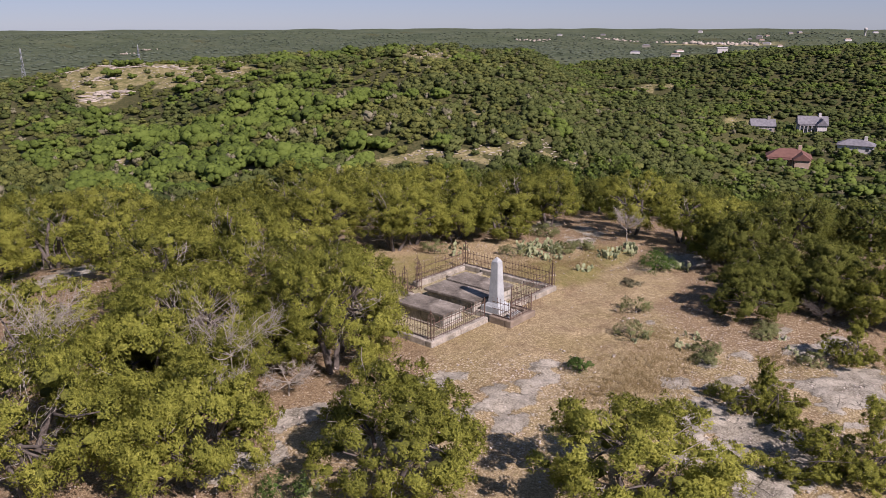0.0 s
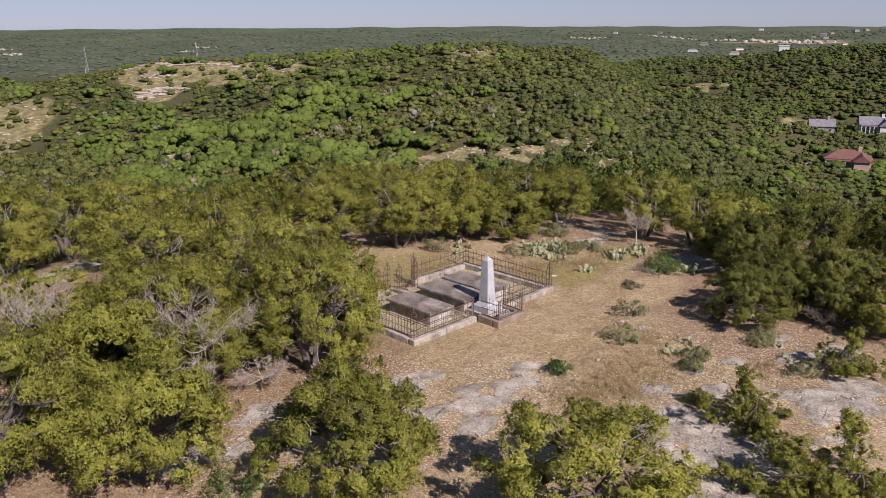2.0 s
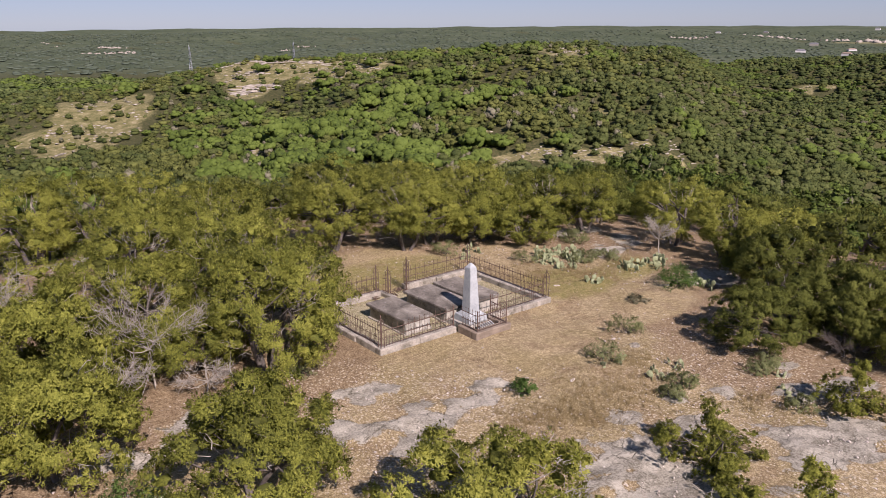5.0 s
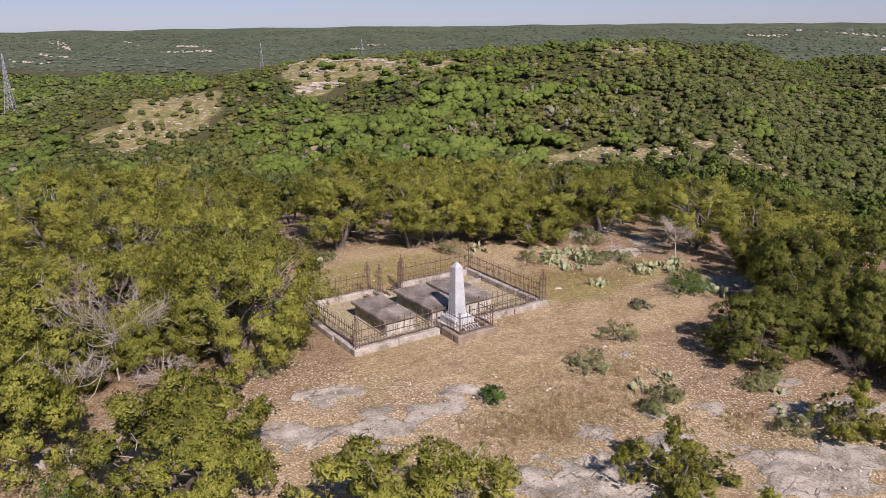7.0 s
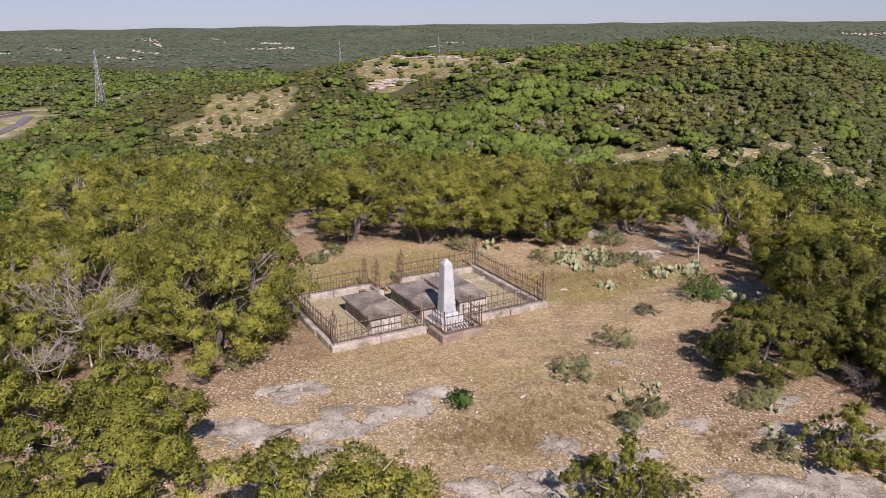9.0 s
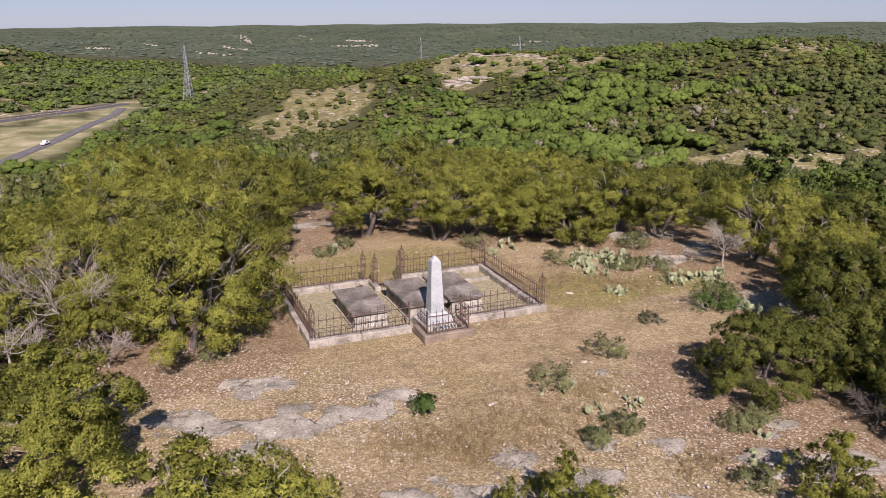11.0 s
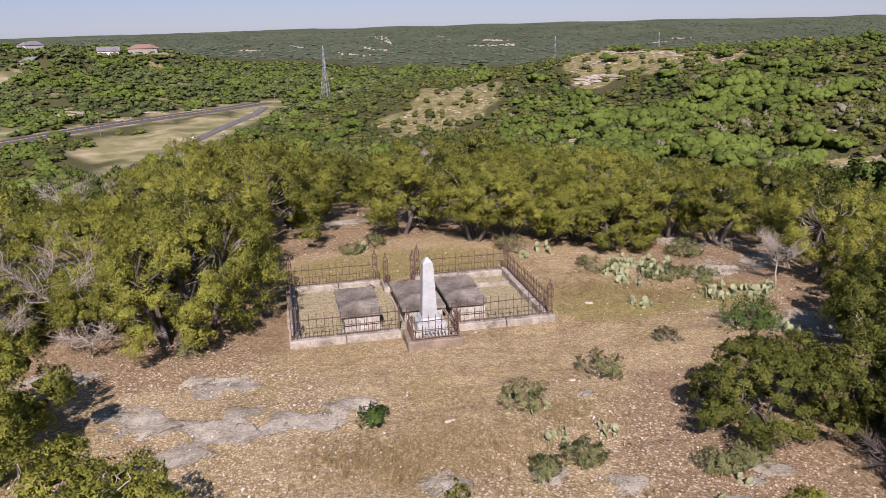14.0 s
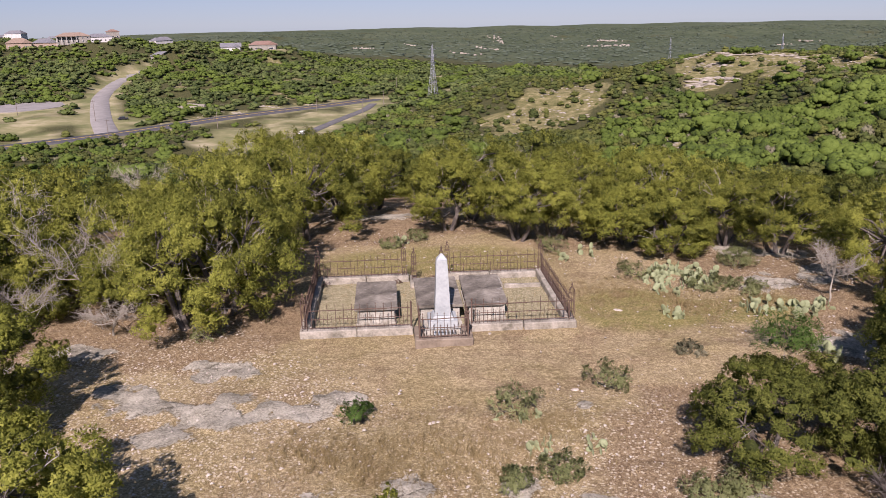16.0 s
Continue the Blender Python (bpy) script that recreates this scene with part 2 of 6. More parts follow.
    l.new(noise_tex(n, l, 2.5, 5, 0.7), bent.inputs[1])
    l.new(bent.outputs[0], crack.inputs["Vector"])
    gash = calc(n, l, "MAXIMUM", steps(n, l, crack.outputs["Distance"], (0.0, 0.0), (0.03, 1.0)), steps(n, l, noise_tex(n, l, 1.1, 3, 0.6), (0.40, 0.0), (0.50, 1.0)))
    stone = mixed(n, l, gash, (0.085, 0.078, 0.062), stone)
    rocky = steps(n, l, edge, (0.47, 0.0), (0.56, 1.0))
    col = mixed(n, l, rocky, col, stone)
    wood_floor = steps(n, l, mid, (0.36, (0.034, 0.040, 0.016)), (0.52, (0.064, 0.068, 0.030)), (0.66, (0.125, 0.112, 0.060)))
    worn = steps(n, l, grain, (0.42, (0.150, 0.140, 0.085)), (0.50, (0.270, 0.250, 0.165)), (0.575, (0.50, 0.46, 0.36)))
    col = mixed(n, l, attr(n, "plot"), col, worn)
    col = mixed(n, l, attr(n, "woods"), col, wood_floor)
    bare = steps(n, l, calc(n, l, "ADD", calc(n, l, "MULTIPLY", broad, 0.5), calc(n, l, "MULTIPLY", mid, 0.5)),
                 (0.38, (0.080, 0.088, 0.036)), (0.50, (0.165, 0.155, 0.075)), (0.59, (0.27, 0.24, 0.14)), (0.67, (0.46, 0.41, 0.31)))
    col = mixed(n, l, mask("bare", 0.40, 0.60, 0.5), col, bare)
    field = steps(n, l, noise_tex(n, l, 0.06, 5, 0.6), (0.38, (0.145, 0.160, 0.075)), (0.52, (0.245, 0.235, 0.135)), (0.66, (0.38, 0.345, 0.24)))
    col = mixed(n, l, attr(n, "field"), col, field)
    # Closed far woods: bluish tone puts distance haze into the ground colour.
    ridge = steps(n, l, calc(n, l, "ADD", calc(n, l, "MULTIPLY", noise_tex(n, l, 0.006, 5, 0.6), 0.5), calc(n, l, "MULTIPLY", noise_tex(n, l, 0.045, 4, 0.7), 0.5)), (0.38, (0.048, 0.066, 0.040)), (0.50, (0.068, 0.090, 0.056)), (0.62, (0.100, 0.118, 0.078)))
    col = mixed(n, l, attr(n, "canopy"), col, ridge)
    col = mixed(n, l, 1.0, col, (0.97, 0.945, 0.83), "MULTIPLY")
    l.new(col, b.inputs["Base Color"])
    relief = calc(n, l, "ADD", calc(n, l, "MULTIPLY", fine, 0.6), calc(n, l, "MULTIPLY", grit, 0.4))
    relief = calc(n, l, "ADD", relief, calc(n, l, "MULTIPLY", rocky, calc(n, l, "MULTIPLY", gash, 0.8)))
    relief = calc(n, l, "ADD", relief, calc(n, l, "MULTIPLY", attr(n, "canopy"), calc(n, l, "MULTIPLY", noise_tex(n, l, 0.05, 4, 0.7), 130.0)))
    bumped(n, l, b, relief, 0.7, 0.05)
    return m


GROUND = ground_material()

# ---- mesh tools ----
def unit(a):
    return a / (np.linalg.norm(a, axis=-1, keepdims=True) + 1e-9)


def mesh_of(name, verts, faces, mat, smooth_=False, tint=None, normals=None):
    me = bpy.data.meshes.new(name)
    verts = np.asarray(verts, np.float32)
    faces = np.asarray(faces, np.int32)
    k = faces.shape[1]
    me.vertices.add(len(verts))
    me.vertices.foreach_set("co", verts.ravel())
    me.loops.add(faces.size)
    me.loops.foreach_set("vertex_index", faces.ravel())
    me.polygons.add(len(faces))
    me.polygons.foreach_set("loop_start", np.arange(0, faces.size, k, dtype=np.int32))
    me.polygons.foreach_set("loop_total", np.full(len(faces), k, np.int32))
    if smooth_ or normals is not None:
        me.polygons.foreach_set("use_smooth", np.ones(len(faces), bool))
    if normals is not None:
        me.attributes.new("custom_normal", "FLOAT_VECTOR", "POINT").data.foreach_set("vector", unit(np.asarray(normals, np.float32)).ravel())
    if tint is not None:
        a = me.attributes.new("tint", "FLOAT", "POINT")
        a.data.foreach_set("value", np.asarray(tint, np.float32))
    me.materials.append(mat)
    me.update(calc_edges=True)
    return me


def child(name, me, parent, label="", place=None):
    ob = new(name, me)
    ob.parent = parent
    if place is not None:
        ob.matrix_basis = place
    if label:
        tagged(ob, label)
    return ob


def done(bm, name, mat, smooth_=False):
    me = bpy.data.meshes.new(name)
    bm.normal_update()
    bm.to_mesh(me)
    bm.free()
    me.materials.append(mat)
    if smooth_:
        me.polygons.foreach_set("use_smooth", np.ones(len(me.polygons), bool))
    return me


def part(name, bm, material, parent, label="", smooth_=False):
    return child(name, done(bm, name, material, smooth_), parent, label)


def box(bm, x0, y0, z0, x1, y1, z1, bevel=0.0, wob=0.0, rng=None):
    """A block between two corners, with softened, uneven edges."""
    made = bmesh.ops.create_cube(bm, size=1.0)["verts"]
    for v in made:
        v.co = Vector((x0 + (v.co.x + 0.5) * (x1 - x0), y0 + (v.co.y + 0.5) * (y1 - y0), z0 + (v.co.z + 0.5) * (z1 - z0)))
        if wob and rng:
            v.co += Vector((rng.uniform(-wob, wob), rng.uniform(-wob, wob), rng.uniform(-wob, wob)))
    if bevel:
        edges = list({e for v in made for e in v.link_edges})
        bmesh.ops.bevel(bm, geom=edges, offset=bevel, segments=1, affect="EDGES")
    return bm


def blank():
    return bmesh.new()


def tube_arrays(points, radii, sides=5):
    """Verts and quad faces of a tapered tube along points."""
    pts = np.asarray(points, float)
    way = np.gradient(pts, axis=0)
    way /= np.linalg.norm(way, axis=1, keepdims=True) + 1e-9
    side = np.cross(way, [0.31, 0.2, 0.93])
    side /= np.linalg.norm(side, axis=1, keepdims=True) + 1e-9
    up = np.cross(side, way)
    a = np.arange(sides) * 2 * math.pi / sides
    ring = np.cos(a)[None, :, None] * side[:, None] + np.sin(a)[None, :, None] * up[:, None]
    v = (pts[:, None] + ring * np.asarray(radii)[:, None, None]).reshape(-1, 3)
    i, j = np.meshgrid(np.arange(len(pts) - 1), np.arange(sides), indexing="ij")
    j2 = (j + 1) % sides
    f = np.stack([i * sides + j, i * sides + j2, (i + 1) * sides + j2, (i + 1) * sides + j], -1).reshape(-1, 4)
    return v, f


def gather(pieces):
    """Joins (verts, faces) pieces into one."""
    vs, fs, base_ = [], [], 0
    for v, f in pieces:
        vs.append(v)
        fs.append(np.asarray(f) + base_)
        base_ += len(v)
    return np.concatenate(vs), np.concatenate(fs)


def ico(sub=1):
    bm = blank()
    bmesh.ops.create_icosphere(bm, subdivisions=sub, radius=1.0)
    v = np.array([p.co[:] for p in bm.verts])
    f = np.array([[q.index for q in p.verts] for p in bm.faces])
    bm.free()
    return v, f


ICO1, ICO2 = ico(1), ico(2)


def thing(name, x=0, y=0, z=0, turn=0, label="", category="", group="", kind=""):
    ob = new(name)
    ob.empty_display_size = 0.2
    ob.matrix_basis = pose(x, y, z, 0, 0, turn)
    return tagged(ob, label, category, group, kind)

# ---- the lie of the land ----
# Heights of the land, set to fit the camera's view, along bearings (degrees clockwise from +y) at these distances from
# the monument.
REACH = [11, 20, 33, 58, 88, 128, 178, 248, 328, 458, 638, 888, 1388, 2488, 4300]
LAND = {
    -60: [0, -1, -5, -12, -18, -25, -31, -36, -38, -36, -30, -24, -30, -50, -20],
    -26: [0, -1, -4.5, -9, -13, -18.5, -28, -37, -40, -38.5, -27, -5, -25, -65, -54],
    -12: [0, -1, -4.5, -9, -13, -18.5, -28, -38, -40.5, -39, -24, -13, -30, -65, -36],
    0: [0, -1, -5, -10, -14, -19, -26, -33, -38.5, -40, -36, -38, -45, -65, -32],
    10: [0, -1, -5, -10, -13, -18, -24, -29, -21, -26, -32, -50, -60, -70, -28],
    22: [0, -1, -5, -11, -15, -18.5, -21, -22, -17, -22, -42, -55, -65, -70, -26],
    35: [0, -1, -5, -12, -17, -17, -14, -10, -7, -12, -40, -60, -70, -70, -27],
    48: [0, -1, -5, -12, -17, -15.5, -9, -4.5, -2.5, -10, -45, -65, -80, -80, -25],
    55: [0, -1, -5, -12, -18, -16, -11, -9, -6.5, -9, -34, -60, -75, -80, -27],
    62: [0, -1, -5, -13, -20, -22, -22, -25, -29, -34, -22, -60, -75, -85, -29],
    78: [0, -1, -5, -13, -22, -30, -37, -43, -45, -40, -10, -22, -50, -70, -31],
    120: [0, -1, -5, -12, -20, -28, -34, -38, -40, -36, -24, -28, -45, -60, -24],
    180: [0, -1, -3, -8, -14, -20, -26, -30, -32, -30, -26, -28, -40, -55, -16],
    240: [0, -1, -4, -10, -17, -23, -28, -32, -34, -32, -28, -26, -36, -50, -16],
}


def waves(x, y, size, seed):
    """A smooth uneven field of about -1 to 1 with swells of the given size in metres."""
    rng = np.random.default_rng(seed)
    out = np.zeros_like(x, dtype=float)
    for n in range(9):
        turn = rng.uniform(0, 2 * math.pi)
        k = 2 * math.pi / (size * rng.uniform(0.6, 1.9))
        out += np.sin(k * (x * math.cos(turn) + y * math.sin(turn)) + rng.uniform(0, 6.28))
    return out / 3.6


def smooth(a, lo, hi):
    s = np.clip((a - lo) / (hi - lo), 0, 1)
    return s * s * (3 - 2 * s)


def slopes(u, rows):
    """Monotone slopes for a smooth curve through each row of heights."""
    step = np.diff(u)
    d = np.diff(rows, axis=1) / step
    m = np.zeros_like(rows)
    m[:, 1:-1] = np.where(d[:, 1:] * d[:, :-1] > 0, 2 * d[:, 1:] * d[:, :-1] / (d[:, 1:] + d[:, :-1] + 1e-12), 0)
    return m


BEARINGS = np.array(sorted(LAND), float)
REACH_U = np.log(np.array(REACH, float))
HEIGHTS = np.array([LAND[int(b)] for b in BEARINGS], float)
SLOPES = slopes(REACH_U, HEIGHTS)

# roads: (centre line, width, rise above the land around)
MAIN_ROAD = [(-300, 190, -41), (-215, 262, -40.5), (-163, 316, -40), (-128, 350, -40), (-87, 408, -40), (-55, 442, -40), (-30, 465, -40), (-7, 496, -40)]
BRANCH_ROAD = [(-60, 240, -38.4), (-52, 271, -39), (-46.8, 297, -39), (-37.7, 328, -39.2), (-27, 375, -39.4), (-13.5, 430, -40), (-9, 468, -40)]
SIDE_ROAD = [(-131, 353, -40), (-148, 395, -39.2), (-165, 443, -38), (-186, 505, -36.5), (-196, 550, -35), (-205, 600, -33), (-203, 640, -29), (-196, 668, -26), (-190, 700, -22)]


def to_line(x, y, line):
    """Distance to a road's centre line and the road's height there."""
    best, high = np.full(x.shape, 1e9), np.zeros(x.shape)
    for (ax, ay, az), (bx, by, bz) in zip(line, line[1:]):
        dx, dy = bx - ax, by - ay
        s = np.clip(((x - ax) * dx + (y - ay) * dy) / (dx * dx + dy * dy), 0, 1)
        d = np.hypot(x - ax - s * dx, y - ay - s * dy)
        near = d < best
        best, high = np.where(near, d, best), np.where(near, az + s * (bz - az), high)
    return best, high


# levelled ground under buildings: x, y, height, radius
PADS = [(-112, 724, -14.6, 30), (-142, 729, -15.5, 22), (-282, 731, -13.5, 34), (-311, 741, -11.5, 28), (-331, 733, -10, 28), (-262, 738, -5.5, 24), (-183, 658, -9.5, 26),
        (-266, 790, -6, 22), (306, 82, -47.5, 22), (388, 121, -44.5, 18), (398, 100, -44.5, 20), (351, 68, -45, 20), (-222, 475, -38.3, 38)]


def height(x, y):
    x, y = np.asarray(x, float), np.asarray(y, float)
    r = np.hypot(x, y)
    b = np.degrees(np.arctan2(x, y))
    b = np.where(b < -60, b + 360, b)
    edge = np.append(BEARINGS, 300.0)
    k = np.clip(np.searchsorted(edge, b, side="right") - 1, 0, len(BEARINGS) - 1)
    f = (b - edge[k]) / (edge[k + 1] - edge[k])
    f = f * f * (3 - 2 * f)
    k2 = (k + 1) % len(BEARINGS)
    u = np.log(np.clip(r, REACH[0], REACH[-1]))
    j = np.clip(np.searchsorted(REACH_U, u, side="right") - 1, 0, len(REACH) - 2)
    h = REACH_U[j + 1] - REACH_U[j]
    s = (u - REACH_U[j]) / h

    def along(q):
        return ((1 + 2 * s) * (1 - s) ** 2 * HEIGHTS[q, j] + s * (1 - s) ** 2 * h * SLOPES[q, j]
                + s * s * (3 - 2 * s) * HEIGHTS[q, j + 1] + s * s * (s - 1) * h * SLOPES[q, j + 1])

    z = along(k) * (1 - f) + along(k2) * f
    z = z + waves(x, y, 46, 3) * 1.3 * smooth(r, 50, 160) + waves(x, y, 17, 5) * 0.5 * smooth(r, 25, 90) + waves(x, y, 420, 9) * 5 * smooth(r, 900, 2200) + waves(x, y, 1000, 10) * 16 * smooth(r, 1000, 1900) * (1 - smooth(r, 3000, 4000))
    knoll = -8.2 - 0.23 * np.maximum(0, np.hypot(x - 158, y - 318) - 16) + waves(x, y, 17, 5) * 0.4
    z = np.maximum(z, knoll) + 0.8 * np.exp(-np.abs(z - knoll) / 1.5) * (r < 420)
    for px, py, pz, pr in PADS:
        w = 1 - smooth(np.hypot(x - px, y - py), pr * 0.7, pr * 1.9)
        z = z * (1 - w) + pz * w
    for line, half in ((SIDE_ROAD, 5), (BRANCH_ROAD, 5), (MAIN_ROAD, 8)):
        d, rz = to_line(x, y, line)
        w = 1 - smooth(d, half, half + 24)
        z = z * (1 - w) + (rz - 0.4) * w
    return z


def at_ground(x, y):
    return float(height(np.array([x]), np.array([y]))[0])

# ---- ground ----
# Open patches in the woods: x, y, radius
CLEARING = [(0, 1.5, 5.8), (-4.5, -3.0, 4.2), (-8.6, -2.2, 2.2), (0, -5, 5.6), (5.4, -1, 3.4), (7.4, 1.4, 2.7), (1.0, 6.3, 3.3), (-10.6, -2.6, 1.5), (2.0, -9.5, 2.8),
            (-3.5, -9.5, 6.0), (-11.5, -9, 6.5), (-19, -13, 7), (5.5, 4.6, 2.6), (-2.2, 6.4, 2.0)]
GAPS = [(-6.4, 18.4, 2.0), (-10.0, 19.0, 1.6), (-9.3, 11.5, 1.7), (-8.0, 14.4, 1.9), (3.6, 14.2, 1.4), (11.9, 3.9, 1.0), (10.6, 5.9, 1.1), (7.4, 10.8, 1.5), (-1.1, 12.4, 1.2), (10.2, 2.7, 1.3), (9.8, -1.6, 1.2), (13.5, -6.0, 1.2), (2.6, 12.6, 0.8)]
BARE = [(-85, 472, 5), (-62, 492, 5), (-100, 457, 4), (-72, 505, 5), (-120, 480, 5), (-100, 415, 7), (-85, 432, 8), (-68, 449, 8), (-52, 464, 8), (-36, 480, 7), (140, 318, 20), (154, 312, 18), (132, 298, 14), (126, 285, 11), (120, 273, 9), (166, 300, 15), (146, 286, 11), (176, 290, 11), (187, 281, 8), (158, 330, 14), (164, 257, 10), (170, 268, 12), (160, 280, 12), (182, 290, 12), (158, 247, 9), (150, 254, 8), (144, 264, 8), (160, 238, 7), (152, 244, 7), (152, 262, 9), (178, 268, 10), (-137, 517, 5), (-152, 546, 5), (-69, 578, 8), (-94, 678, 7), (-68, 656, 7), (-60, 620, 6), (46, 244, 12), (56, 262, 16), (66, 282, 18), (74, 304, 18), (40, 268, 10), (70, 84, 3), (76, 84, 4), (74, 94, 3), (84, 88, 3.5), (90, 93, 3.6), (94, 87, 4), (98, 81, 3.5),
        (104, 79, 3), (98, 74, 2.5), (98, 68, 3), (123, 80, 2), (117, 73, 2.5), (107, 67, 3), (132, 105, 2.2), (96, 108, 2), (113, 104, 2.2), (112, 78, 2.6), (124, 69, 3.5), (62, 155, 5), (-44, 115, 3.5), (66, 161, 4), (229, 208, 12), (218, 198, 11), (208, 189, 8), (58, 145, 4.5), (46, 152, 3.5), (-1, 91, 6), (448, 222, 10),
        (462, 212, 9), (440, 236, 8), (396, 130, 14), (20, 150, 5), (30, 210, 6), (10, 225, 4), (62, 200, 4)]
QUARRY = [(2690, 1215, 40), (2735, 1150, 60), (2800, 1090, 70), (2870, 1040, 70), (2930, 985, 60), (2950, 930, 40)]
FIELDS = [(-64, 300, 12), (-40, 345, 14), (24, 446, 13), (12, 462, 10), (48, 468, 13), (75, 560, 18), (40, 600, 16), (-60, 345, 24), (-45, 310, 16), (-48, 385, 18), (-70, 315, 16), (-36, 410, 12), (-150, 400, 16), (-175, 400, 22),
          (-190, 380, 20), (-215, 440, 32), (-200, 480, 22), (-112, 724, 22), (-135, 395, 14), (95, 680, 22), (120, 640, 16), (-165, 350, 14), (-200, 330, 16)]
ROCKS = [(-5.25, -1.9, 0.68, 0.57), (-6.45, -3.2, 0.81, 0.54), (-4.5, -3.85, 1.01, 0.74), (-3.15, -3.95, 0.68, 0.35), (-2.35, -3.45, 0.54, 0.22), (-1.15, -6.95, 0.46, 0.32), (0.8, -6.95, 0.30, 0.46), (2.0, -7.5, 0.47, 0.32), (4.65, -7.8, 0.43, 0.46),
         (2.55, -4.4, 0.27, 0.22), (-2.7, -8.1, 1.4, 0.9), (1.6, -10.6, 1.9, 1.1), (4.2, -9.6, 0.77, 0.55), (10.2, -2.1, 0.94, 0.81), (-2.6, -9.4, 1.76, 1.10), (-4.3, -10.4, 1.65, 1.10), (-9.1, -0.5, 0.94, 0.41), (-10.9, -1.1, 0.81, 0.47), (10.8, 5.7, 1.32, 0.66),
         (9.9, -1.7, 1.08, 0.54), (-6.2, 18.6, 2.4, 1.3), (3.6, 14.3, 1.3, 0.6), (11.9, 3.9, 0.9, 0.5), (7.4, 10.8, 1.32, 0.66), (-1.2, 12.3, 1.32, 0.55), (10.2, 2.6, 1.32, 0.66), (-7.3, -2.5, 0.61, 0.34), (-5.5, -4.7, 0.68, 0.41), (3.3, -9.0, 0.66, 0.44), (-0.2, -7.9, 0.68, 0.41)]


def discs(x, y, rows, soft):
    """How far inside any of the discs, 0 to 1."""
    out = np.zeros(x.shape)
    for cx, cy, cr in rows:
        out = np.maximum(out, 1 - smooth(np.hypot(x - cx, y - cy) / cr, 1 - soft, 1 + soft))
    return out


def masks(x, y):
    r = np.hypot(x, y)
    wob = waves(x, y, 2.3, 21) * 0.4 + waves(x, y, 0.9, 22) * 0.35 + waves(x, y, 0.38, 23) * 0.2
    rock = np.zeros(x.shape)
    for cx, cy, rx, ry in ROCKS:
        rock = np.maximum(rock, 1 - smooth(np.hypot((x - cx) / rx, (y - cy) / ry) + 1.1 * wob, 0.35, 1.6))
    open_ = np.maximum(discs(x, y, CLEARING, 0.22), discs(x, y, GAPS, 0.3))
    near = 1 - smooth(r, 24, 34)
    litter = np.clip((1 - discs(x, y, [(a, b, c * 0.86) for a, b, c in CLEARING], 0.3)) + 0.9 * (1 - smooth(np.hypot(x + 6.3, y - 1.2), 2.2, 4.0)) + 0.9 * (1 - smooth(np.hypot(x - 5.4, y + 7.2), 2.2, 4.8)), 0, 1) * near
    green = (0.95 * (1 - smooth(np.hypot((x - 5.2) / 2.0, (y - 0.9) / 2.0), 0.4, 1.3)) + 0.75 * (1 - smooth(np.hypot((x - 0.2) / 5.0, (y - 6.0) / 2.0), 0.5, 1.3))
             + 0.8 * (1 - smooth(np.hypot((x - 8.5) / 2.4, (y - 0.6) / 1.2), 0.5, 1.3)) + 0.42 * ((np.abs(x) < 3.3) & (y > 0.1) & (y < 4.0)))
    gravel = 0.5 * near + 0.7 * (1 - smooth(np.hypot(x + 5.2, y + 3.0), 1.5, 5)) + 0.45 * (1 - smooth(np.hypot(x - 2.5, y + 8), 1.5, 5)) - 0.75 * (1 - smooth(np.hypot((x - 0.8) / 1.5, (y - 1) / 1.2), 2.5, 4.5))
    gravel = gravel + 0.55 * smooth(rock, 0.02, 0.35)
    bare = np.maximum(discs(x, y, BARE, 0.35), smooth(waves(x, y, 60, 31) + waves(x, y, 23, 32) * 0.6, 1.75, 2.0) * smooth(r, 380, 440))
    field = discs(x, y, FIELDS, 0.2)
    for line, half in ((MAIN_ROAD, 9), (BRANCH_ROAD, 7), (SIDE_ROAD, 9)):
        field = np.maximum(field, 1 - smooth(to_line(x, y, line)[0], half, half + 6))
    dug = discs(x, y, QUARRY, 0.35)
    field = np.maximum(field, dug)
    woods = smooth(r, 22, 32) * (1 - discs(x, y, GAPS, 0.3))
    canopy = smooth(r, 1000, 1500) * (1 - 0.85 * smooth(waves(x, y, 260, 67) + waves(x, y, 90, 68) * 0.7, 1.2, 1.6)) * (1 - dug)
    return {"canopy": canopy, "rock": rock, "litter": litter * (1 - 0.7 * rock), "green": np.clip(green, 0, 1), "gravel": np.clip(gravel, 0, 1), "bare": bare, "field": field, "woods": woods, "plot": 0.9 * (1 - smooth(np.maximum(np.abs(x + 0.08) - 3.2, np.abs(y - 2.0) - 1.95), -0.05, 0.1)), "open": open_}


